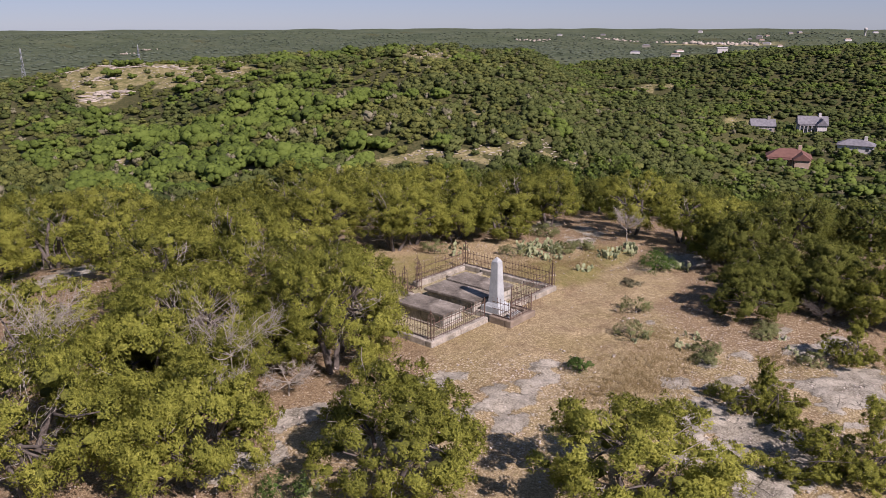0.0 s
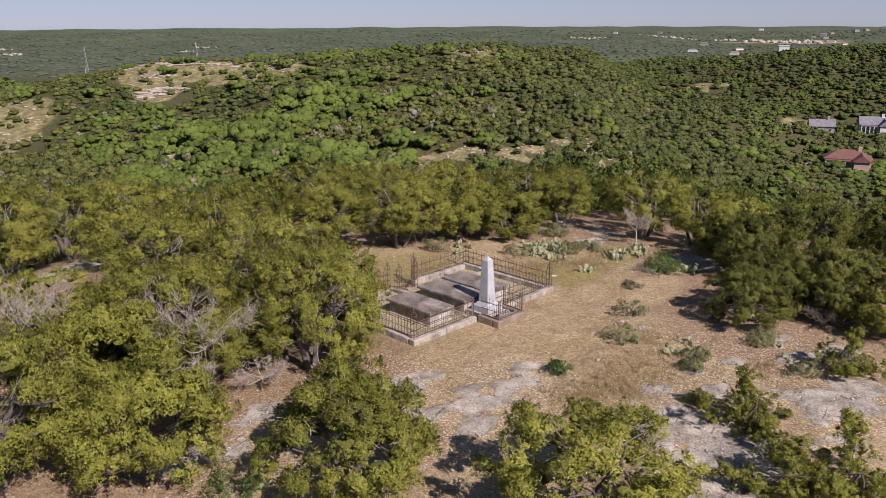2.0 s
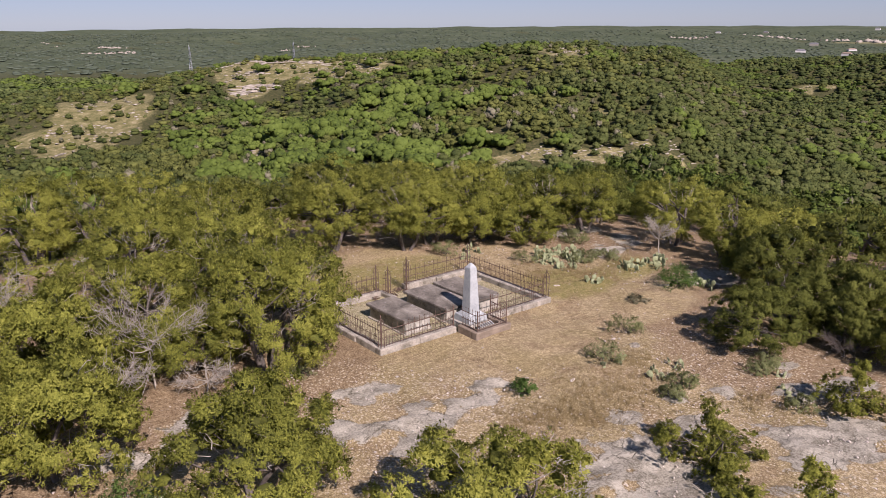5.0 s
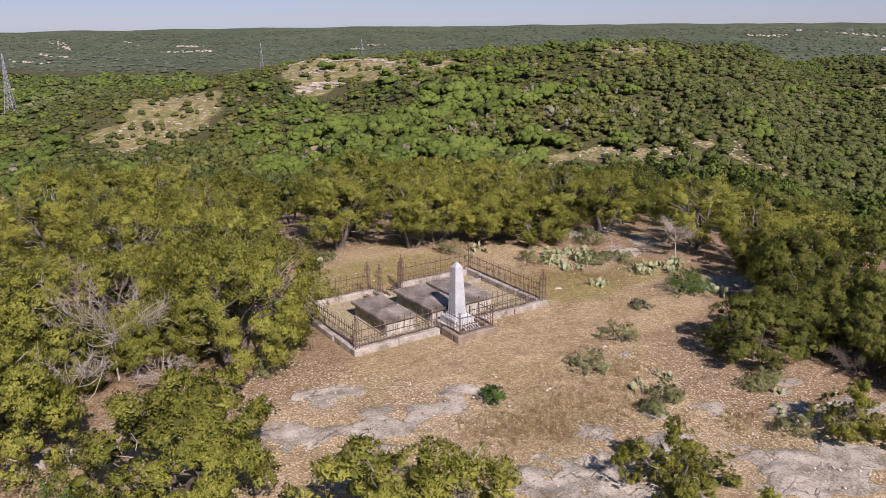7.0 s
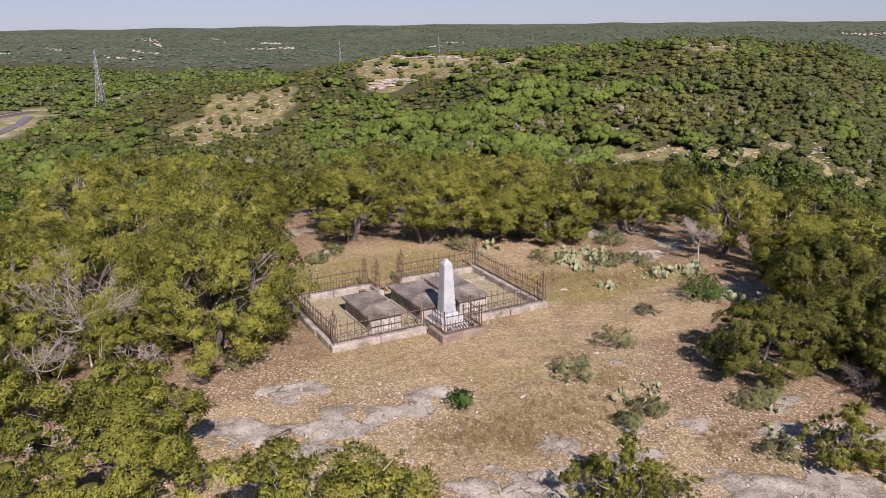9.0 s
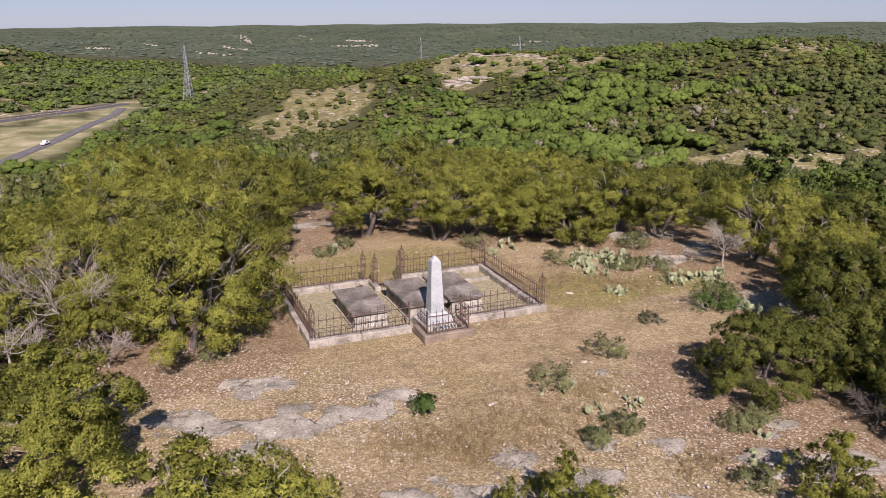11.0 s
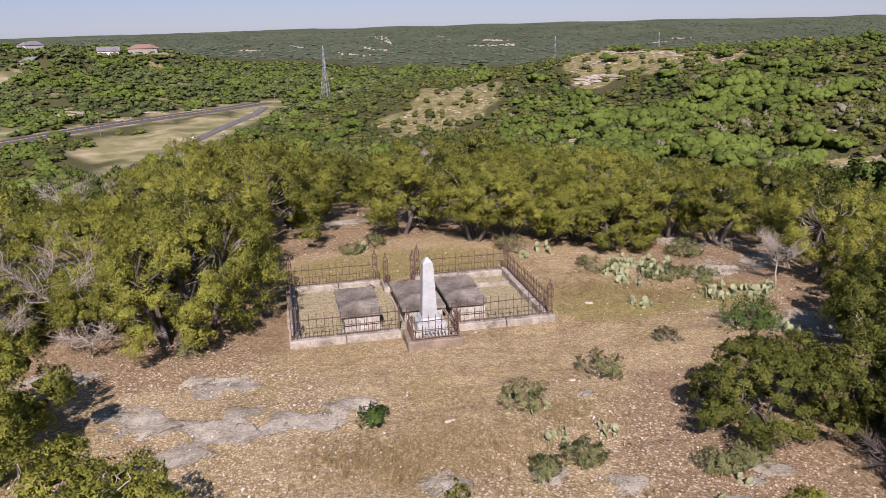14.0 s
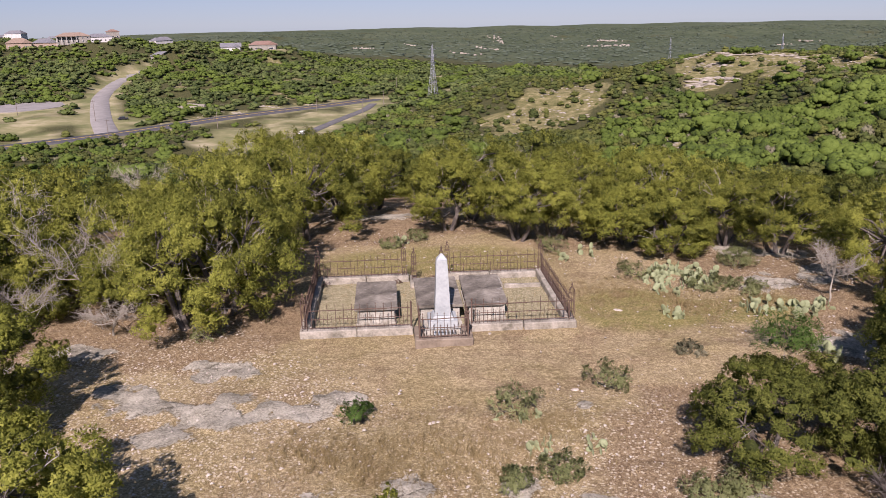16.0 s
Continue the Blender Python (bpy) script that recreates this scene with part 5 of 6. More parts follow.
# loose stones and grass: too many to count
def pebbles():
    rng = np.random.default_rng(8)
    n = 46000
    r, a = 19 * np.sqrt(rng.uniform(0, 1, n)), rng.uniform(0, 2 * math.pi, n)
    x, y = r * np.sin(a), r * np.cos(a) - 2
    k = masks(x, y)
    inside = (np.abs(x + 0.08) < 3.7) & (y > -1.25) & (y < 4.35)
    keep = (rng.uniform(0, 1, n) < 0.10 + 0.75 * k["gravel"] + 0.4 * k["rock"]) & ~inside
    x, y = x[keep], y[keep]
    n = len(x)
    s = 0.009 + 0.04 * rng.uniform(0, 1, n) ** 4
    v0 = np.array([(1, 0, 0), (-0.6, 0.9, 0), (-0.5, -0.9, 0.1), (0, 0.1, 1.0), (0.1, 0, -0.8)], float)
    f0 = np.array([(0, 1, 3), (1, 2, 3), (2, 0, 3), (1, 0, 4), (2, 1, 4), (0, 2, 4)])
    v = v0[None] * s[:, None, None] * rng.uniform(0.6, 1.4, (n, 1, 3)) * [1, 1, 0.6] * rng.uniform(0.8, 1.2, (n, len(v0), 1))
    v = v + np.stack([x, y, height(x, y) + 0.01], -1)[:, None]
    f = f0[None] + (np.arange(n) * len(v0))[:, None, None]
    tagged(new("pebbles", mesh_of("pebbles", v.reshape(-1, 3), f.reshape(-1, 3), SCREE)), "pale limestone chips scattered on dry ground", "stones", kind="stuff")


pebbles()


def grass(name, mat, n, chance, label, seed, tall):
    rng = np.random.default_rng(seed)
    r, a = 17 * np.sqrt(rng.uniform(0, 1, n)), rng.uniform(0, 2 * math.pi, n)
    x, y = r * np.sin(a), r * np.cos(a) - 1
    k = masks(x, y)
    patch = smooth(waves(x, y, 1.6, seed), -0.5, 1.0)
    blocked = ((np.abs(x + 1.67) < 0.62) & (y > 0.45) & (y < 2.7)) | ((x > -0.7) & (x < 1.85) & (y > 0.45) & (y < 2.95)) | ((np.abs(x) < 0.75) & (y > -1.1) & (y < 0.7)) | (np.abs(np.abs(x + 0.08) - 3.35) < 0.2) & (y > -0.2) & (y < 4.3)
    keep = (rng.uniform(0, 1, n) < chance(k) * (0.25 + 0.75 * patch)) & ~blocked & (k["rock"] < 0.5)
    x, y = x[keep], y[keep]
    per = 5
    x, y = np.repeat(x, per) + rng.normal(size=len(x) * per) * 0.05, np.repeat(y, per) + rng.normal(size=len(y) * per) * 0.05
    z = height(x, y)
    way = np.stack([rng.normal(size=len(x)) * 0.55, rng.normal(size=len(x)) * 0.55, np.ones(len(x))], -1)
    v, f = sprays(rng, np.stack([x, y, z - 0.01], -1), way, tall * rng.uniform(0.5, 1.3, len(x)), rng.uniform(0.004, 0.009, len(x)))
    tagged(new(name, mesh_of(name, v, f, mat, tint=np.repeat(rng.uniform(0, 0.5, len(x)), 4))), label, "grass", kind="stuff")


grass("dry_grass", STRAW, 27000, lambda k: 0.5 + 0.2 * k["green"] - 0.3 * k["litter"], "short dry straw-coloured grass", 14, 0.09)
grass("green_grass", GREENBLADE, 9000, lambda k: 0.06 + 0.8 * k["green"], "patchy short green grass", 15, 0.08)


def tall_tufts():
    """Rank golden-brown grass in uneven patches."""
    rng = np.random.default_rng(19)
    xs, ys = [], []
    for cx, cy, r, n in ((0.2, -5.6, 1.5, 420), (-1.6, -6.2, 1.2, 300), (1.9, -4.9, 0.8, 120), (5.2, 2.2, 1.6, 200), (6.8, 1.0, 1.2, 160), (-3.0, -5.6, 1.0, 160), (9.2, 1.4, 1.0, 140), (2.2, -8.3, 0.7, 70)):
        xs.append(cx + rng.normal(size=n) * r * 0.55)
        ys.append(cy + rng.normal(size=n) * r * 0.4)
    x, y = np.repeat(np.concatenate(xs), 6), np.repeat(np.concatenate(ys), 6)
    x, y = x + rng.normal(size=len(x)) * 0.035, y + rng.normal(size=len(y)) * 0.035
    way = np.stack([rng.normal(size=len(x)) * 0.5, rng.normal(size=len(x)) * 0.5, np.ones(len(x))], -1)
    v, f = sprays(rng, np.stack([x, y, height(x, y) - 0.01], -1), way, 0.17 * rng.uniform(0.4, 1.3, len(x)), rng.uniform(0.004, 0.008, len(x)))
    tagged(new("tall_dry_grass", mesh_of("tall_dry_grass", v, f, TALL_STRAW, tint=np.repeat(rng.uniform(0, 0.5, len(x)), 4))), "rank golden-brown grass in uneven patches", "grass", kind="stuff")


tall_tufts()

# ---- woods of the hills ----
def lump(rng, balls, facets, size, spiky=False):
    """One far tree about 1 m in radius: rounded billows of foliage on a dome, roughened by leaf points."""
    v0, f0 = ICO1
    centres, sizes = [np.array([0, 0, 0.5])], [0.55]
    for n in range(balls):
        a = 2.4 * n + rng.uniform(-0.5, 0.5)
        lift = rng.uniform(-0.15, 1.0) if not spiky else rng.uniform(-0.1, 1.3)
        flat = math.sqrt(max(0.03, 1 - min(lift, 0.97) ** 2)) * (0.55 if spiky else 0.64)
        centres.append(np.array([math.cos(a) * flat, math.sin(a) * flat, 0.5 + 0.5 * lift]))
        sizes.append(rng.uniform(0.17, 0.36))
    mid = np.array([0, 0, 0.35])
    pieces = []
    for c, r in zip(centres, sizes):
        v = v0 * r * rng.uniform(0.75, 1.15, (len(v0), 1)) * [1, 1, 0.85] + c
        pieces.append((v, f0, unit(v0 * 0.9 + unit(v - mid) * 0.4)))
    if facets:
        which = rng.choice(len(centres), facets, p=np.array(sizes) ** 2 / np.sum(np.array(sizes) ** 2))
        d = unit(rng.normal(size=(facets, 3)) + [0, 0, 0.45])
        at = np.array(centres)[which] + d * np.array(sizes)[which][:, None] * rng.uniform(0.85, 1.12, (facets, 1)) * [1, 1, 0.85]
        facing = d * 0.9 + unit(at - mid) * 0.4
        if spiky:
            pieces.append(tufts(rng, at, unit(d * 0.6 + [0, 0, 0.8] + rng.normal(size=(facets, 3)) * 0.35), size * rng.uniform(0.6, 1.5, facets), facing, 0.2))
        else:
            pieces.append(flakes(rng, at, facing, size * rng.uniform(0.5, 1.4, facets)))
    return shaded(pieces)


def stand(name, x, y, r, tall, tone, detail, mat, label, seed):
    """Many trees joined into one: each an uneven crown of its own shape, turn and tint."""
    rng = np.random.default_rng(seed)
    shapes = [lump(rng, *detail) for n in range(9)]
    z = height(x, y)
    which = rng.integers(0, 9, len(x))
    vs, fs, ns, ts, start = [], [], [], [], 0
    for n, (v0, f0, n0) in enumerate(shapes):
        pick = np.flatnonzero(which == n)
        a = rng.uniform(0, 2 * math.pi, len(pick))
        c, s = np.cos(a)[:, None], np.sin(a)[:, None]
        sx, sy = r[pick][:, None] * rng.uniform(0.85, 1.2, (len(pick), 1)), r[pick][:, None] * rng.uniform(0.85, 1.2, (len(pick), 1))
        px, py = v0[None, :, 0] * sx, v0[None, :, 1] * sy
        v = np.stack([px * c - py * s + x[pick][:, None], px * s + py * c + y[pick][:, None], v0[None, :, 2] * (tall[pick] * 0.62)[:, None] + z[pick][:, None] - 0.06 * tall[pick][:, None]], -1)
        vs.append(v.reshape(-1, 3))
        ns.append(np.stack([n0[None, :, 0] * c - n0[None, :, 1] * s, n0[None, :, 0] * s + n0[None, :, 1] * c, np.broadcast_to(n0[None, :, 2], px.shape)], -1).reshape(-1, 3))
        fs.append((f0[None] + (np.arange(len(pick)) * len(v0))[:, None, None] + start).reshape(-1, 3))
        ts.append(np.repeat(tone[pick], len(v0)))
        start += v.shape[0] * v.shape[1]
    if not start:
        return
    tagged(new(name, mesh_of(name, np.concatenate(vs), np.concatenate(fs), mat, tint=np.concatenate(ts), normals=np.concatenate(ns))), label, "woods", kind="stuff")


def sites(seed, near, far, gap, lo=-31, hi=83):
    """Jittered sites between two distances, over the bearings given."""
    rng = np.random.default_rng(seed)
    x, y = np.meshgrid(np.arange(-far, far, gap), np.arange(-far, far, gap))
    x, y = x.ravel(), y.ravel()
    d, b = np.hypot(x, y), np.degrees(np.arctan2(x, y))
    k = (d > near - gap) & (d < far + gap) & (b > lo) & (b < hi)
    x, y = x[k] + rng.uniform(-0.48, 0.48, k.sum()) * gap, y[k] + rng.uniform(-0.48, 0.48, k.sum()) * gap
    d = np.hypot(x, y)
    k = (d >= near) & (d < far)
    return x[k], y[k], rng


def free_land(x, y, rng, sparse=0.14):
    k = masks(x, y)
    stop = np.maximum(k["field"] * 3, k["bare"])
    d = np.hypot(x, y)
    for back in (0.35, 0.7, 1.0):
        s = 1 + back * np.where(d < 180, d * 0.02, 20) / np.maximum(d, 1)
        stop = np.maximum(stop, discs(x * s, y * s, BARE, 0.3))
    for back in (9, 18, 27, 36):
        s = 1 + back / np.maximum(d, 1)
        low = (x > -96) & (x < -10) if back > 10 else x < -10
        stop = np.maximum(stop, (to_line(x * s, y * s, MAIN_ROAD)[0] < 6) * low * 3.0)
        stop = np.maximum(stop, (to_line(x * s, y * s, BRANCH_ROAD[1:])[0] < 4) * (x < -10) * 3.0)
        stop = np.maximum(stop, discs(x * s, y * s, FIELDS[:14], 0.2) * (x < -10) * 3.0)
    for line, half in ((MAIN_ROAD, 10), (BRANCH_ROAD, 8), (SIDE_ROAD, 12)):
        stop = np.maximum(stop, (to_line(x, y, line)[0] < half) * 9.0)
    for px, py, pz, pr in PADS:
        stop = np.maximum(stop, (np.hypot(x - px, y - py) < pr * (0.5 if py > 300 else 0.38)) * 9.0)
    return (stop < 0.45) | ((rng.uniform(0, 1, len(x)) < sparse) & (stop < 2))


def oak_land(x, y):
    """Where the brighter oaks grow: the flank of the hill and the valley floors."""
    b, d = np.degrees(np.arctan2(x, y)), np.hypot(x, y)
    flank = 0.95 * smooth(d, 100, 118) * smooth(b, 10, 24) * (1 - smooth(b, 40, 49)) * (1 - 0.45 * smooth(d, 190, 240)) + np.exp(-(((x - 300) / 60) ** 2 + ((y - 70) / 60) ** 2))
    flank = flank + 0.75 * smooth(d, 130, 190) * (1 - smooth(b, -4, 9))
    return flank + waves(x, y, 38, 61) * 0.45 + waves(x, y, 11, 62) * 0.38


def hill_woods():
    for near, far, gap, oak_detail, juniper_detail, seed in ((50, 92, 2.9, (16, 300, 0.05), (8, 170, 0.17, True), 1), (92, 205, 2.9, (15, 200, 0.055), (6, 90, 0.19, True), 2), (205, 400, 4.5, (9, 60, 0.09), (4, 36, 0.22, True), 3)):
        x, y, rng = sites(seed, near, far, gap)
        ok = free_land(x, y, rng, 0.33)
        x, y = x[ok], y[ok]
        o = oak_land(x, y)
        grow = np.clip(waves(x, y, 14, 63) * 0.3 + rng.uniform(0.6, 1.25, len(x)), 0.45, 1.5)
        grow *= 1 - 0.1 * (masks(x, y)["bare"] > 0.3)
        bare = rng.uniform(0, 1, len(x)) < 0.06
        oak = (o + rng.normal(size=len(x)) * 0.26 > 0.66) & ~bare
        grow = np.where(oak, grow * rng.uniform(0.6, 1.25, len(x)), grow)
        dark = ~oak & ~bare & (waves(x, y, 55, 64) + rng.normal(size=len(x)) * 0.5 + 0.9 * smooth(np.degrees(np.arctan2(x, y)), 44, 60) > 0.1)
        oak &= rng.uniform(0, 1, len(x)) < 0.62
        light = ~oak & ~bare & ~dark & (o < 0.85)
        for name, pick, mat, wide, high, label, detail in (("oak_woods", oak, OAK, 2.9, 4.3, "bright green oaks covering the hillside", oak_detail),
                                                           ("juniper_woods", dark, HILL_DARK, 2.35, 2.9, "dark green junipers covering the hillside", juniper_detail),
                                                           ("juniper_woods", light, JUNIPER_HILL, 2.3, 2.7, "olive junipers covering the hillside", juniper_detail),
                                                           ("grey_brush", bare, BRUSH, 1.4, 2.9, "grey half-dead brush on the hillside", juniper_detail)):
            if pick.sum():
                g = grow[pick]
                stand(name, x[pick], y[pick], wide * g * (gap / 3) ** 0.5, high * g, rng.uniform(-0.3, 0.5, pick.sum()), detail, mat, label, seed * 10 + len(name))


def valley_woods():
    for near, far, gap, detail, seed in ((400, 700, 6.6, (3, 18, 0.20), 9), (700, 1150, 8.0, (0, 7, 0.38), 11)):
        x, y, rng = sites(seed, near, far, gap)
        d, b = np.hypot(x, y), np.degrees(np.arctan2(x, y))
        ok = free_land(x, y, rng, 0.12) & ~((b > 19) & (b < 56) & (d > 470) & (d < 1000)) & ~((b < 19) & (d > 960)) & ~((b > 47) & (d < 640))
        x, y = x[ok], y[ok]
        g = rng.uniform(0.6, 1.35, len(x))
        o = waves(x, y, 70, 66) + rng.normal(size=len(x)) * 0.4 > 0.2
        for name, pick, mat, label in (("oak_woods", o, OAK, "green oaks on the valley slopes"), ("juniper_woods", ~o, WOODS, "dark junipers on the valley slopes")):
            stand(name, x[pick], y[pick], 4.8 * g[pick], 4.6 * g[pick], rng.uniform(-0.3, 0.4, pick.sum()), detail, mat, label, 70 + seed)


def east_slope():
    """Mixed woods on the slope across the side valley."""
    x, y, rng = sites(14, 400, 640, 4.6, 47, 83)
    ok = free_land(x, y, rng, 0.25)
    x, y = x[ok], y[ok]
    g = rng.uniform(0.55, 1.3, len(x))
    kinds = waves(x, y, 45, 71) + rng.normal(size=len(x)) * 0.5
    for name, pick, mat, high, label in (("oak_woods", kinds > 0.75, OAK, 4.4, "green oaks on the slope across the valley"), ("juniper_woods", (kinds <= 0.75) & (kinds > 0.25), JUNIPER_HILL, 3.2, "olive junipers on the slope across the valley"), ("juniper_woods", kinds <= 0.25, HILL_DARK, 3.4, "dark junipers on the slope across the valley")):
        stand(name, x[pick], y[pick], 4.1 * g[pick], high * g[pick], rng.uniform(-0.4, 0.3, pick.sum()), (3, 30, 0.16, name != "oak_woods"), mat, label, 75)


def distant_woods():
    x, y, rng = sites(10, 1150, 3700, 32)
    ok = (waves(x, y, 260, 67) + waves(x, y, 90, 68) * 0.7 < 1.25) & (discs(x, y, QUARRY, 0.35) < 0.5)
    x, y = x[ok], y[ok]
    g = rng.uniform(0.6, 1.5, len(x))
    stand("distant_woods", x, y, 11 * g, 3.6 * g, rng.uniform(-0.15, 0.3, len(x)), (0, 0, 0), HAZED_WOODS, "distant wooded ridges up to the horizon", 71)


hill_woods()
valley_woods()
east_slope()
distant_woods()


def back_woods():
    """The same thin woods round the rest of the hill, behind the camera."""
    x, y, rng = sites(12, 30, 330, 8.5, 92, 181)
    x2, y2, _ = sites(13, 30, 330, 8.5, -181, -36)
    x, y = np.append(x, x2), np.append(y, y2)
    far = np.hypot(x + 10, y + 16) > 24
    x, y = x[far], y[far]
    g = rng.uniform(0.7, 1.3, len(x))
    stand("juniper_woods", x, y, 2.6 * g, 3.4 * g, rng.uniform(-0.2, 0.4, len(x)), (1, 10, 0.3), JUNIPER_HILL, "scattered junipers on the slopes behind", 72)


back_woods()


def scree():
    """Broken ledges in the bare patches."""
    rng = np.random.default_rng(15)
    xs, ys, ss = [], [], []
    for cx, cy, cr in BARE:
        n = int(5 + cr * 2.2)
        a, r = rng.uniform(0, 2 * math.pi, n), cr * np.sqrt(rng.uniform(0, 1, n))
        xs.append(cx + r * np.cos(a))
        ys.append(cy + r * np.sin(a))
        ss.append(rng.uniform(0.12, 0.5, n) * (0.7 + cr / 22))
    x, y, s = np.concatenate(xs), np.concatenate(ys), np.concatenate(ss)
    v0, f0 = ICO1
    n = len(x)
    v = v0[None] * s[:, None, None] * rng.uniform(0.7, 1.5, (n, 1, 3)) * [1.2, 1.0, 0.32] * rng.uniform(0.75, 1.2, (n, len(v0), 1))
    v = v + np.stack([x, y, height(x, y) + 0.05], -1)[:, None]
    f = f0[None] + (np.arange(n) * len(v0))[:, None, None]
    tagged(new("limestone_ledges", mesh_of("limestone_ledges", v.reshape(-1, 3), f.reshape(-1, 3), LEDGE)), "broken pale limestone ledges in the clearings", "rocks", kind="stuff")


scree()


def bedding():
    """Thin beds of pale limestone cropping out one above another on the open slopes."""
    rng = np.random.default_rng(33)
    v0, f0 = ICO1
    pieces = []
    for cx, cy, n, along, across, size in ((124, 277, 90, 9, 6.5, 1.3), (142, 325, 60, 12, 3, 1.0), (158, 304, 60, 16, 3, 1.0), (176, 287, 40, 10, 3, 0.9), (134, 300, 30, 8, 6, 0.8), (76, 84, 22, 3, 2, 0.45), (96, 85, 26, 5, 3, 0.4), (104, 74, 24, 5, 5, 0.4), (63, 157, 22, 3, 5, 0.6), (118, 76, 16, 5, 4, 0.4), (-88, 430, 40, 12, 2, 0.9), (-66, 450, 40, 12, 2, 0.9), (-45, 468, 30, 10, 2, 0.8), (-66, 660, 30, 8, 6, 1.0), (-72, 585, 24, 8, 8, 0.9), (-140, 525, 16, 6, 6, 0.8)):
        for _ in range(n):
            u, w = rng.uniform(-along, along), rng.uniform(-across, across)
            x, y = cx + u * 0.91 + w * 0.41, cy - u * 0.41 + w * 0.91
            a = -0.42 + rng.normal() * 0.2
            b = v0 * rng.uniform(0.7, 1.3, (len(v0), 1)) * [size * rng.uniform(0.8, 2.4), size * rng.uniform(0.35, 0.8), size * rng.uniform(0.12, 0.3)]
            pieces.append((np.stack([b[:, 0] * math.cos(a) - b[:, 1] * math.sin(a) + x, b[:, 0] * math.sin(a) + b[:, 1] * math.cos(a) + y, b[:, 2] + at_ground(x, y) + 0.1 * size], -1), f0))
    tagged(new("limestone_ledges", mesh_of("limestone_ledges", *gather(pieces), LEDGE)), "thin beds of pale limestone cropping out on the slope", "rocks", kind="stuff")


bedding()


def far_scars():
    """Bare limestone scars and quarry faces on the far ridge."""
    rng = np.random.default_rng(44)
    v0, f0 = ICO1
    pieces = []
    for ax, ay, bx, by, n, size in ((442, 3235, 416, 2811, 22, 11), (216, 1834, 245, 1712, 22, 7), (641, 3007, 639, 2842, 10, 9), (549, 2231, 693, 2213, 44, 10), (672, 2480, 719, 2431, 20, 10), (867, 1669, 900, 1760, 14, 7), (1378, 2559, 1389, 2502, 14, 10), (-70, 1676, -24, 1610, 16, 6), (43, 1798, 60, 1700, 10, 6), (120, 1468, 169, 1440, 16, 6),
                                    (2740, 1930, 2732, 1793, 26, 13), (2850, 1663, 2838, 1464, 40, 13), (2774, 1180, 2927, 1049, 60, 22), (2811, 1341, 2774, 1180, 30, 16)):
        for _ in range(n):
            s = rng.uniform(0, 1)
            x, y = ax + (bx - ax) * s + rng.normal() * size * 0.9, ay + (by - ay) * s + rng.normal() * size * 1.6
            b = v0 * rng.uniform(0.6, 1.4, (len(v0), 1)) * [size * rng.uniform(0.2, 0.7), size * rng.uniform(0.2, 0.7), size * rng.uniform(0.12, 0.4)]
            pieces.append((b + [x, y, at_ground(x, y) + 0.6], f0))
    tagged(new("limestone_scars", mesh_of("limestone_scars", *gather(pieces), LEDGE)), "pale limestone scars on the distant ridge", "rocks", kind="stuff")


far_scars()


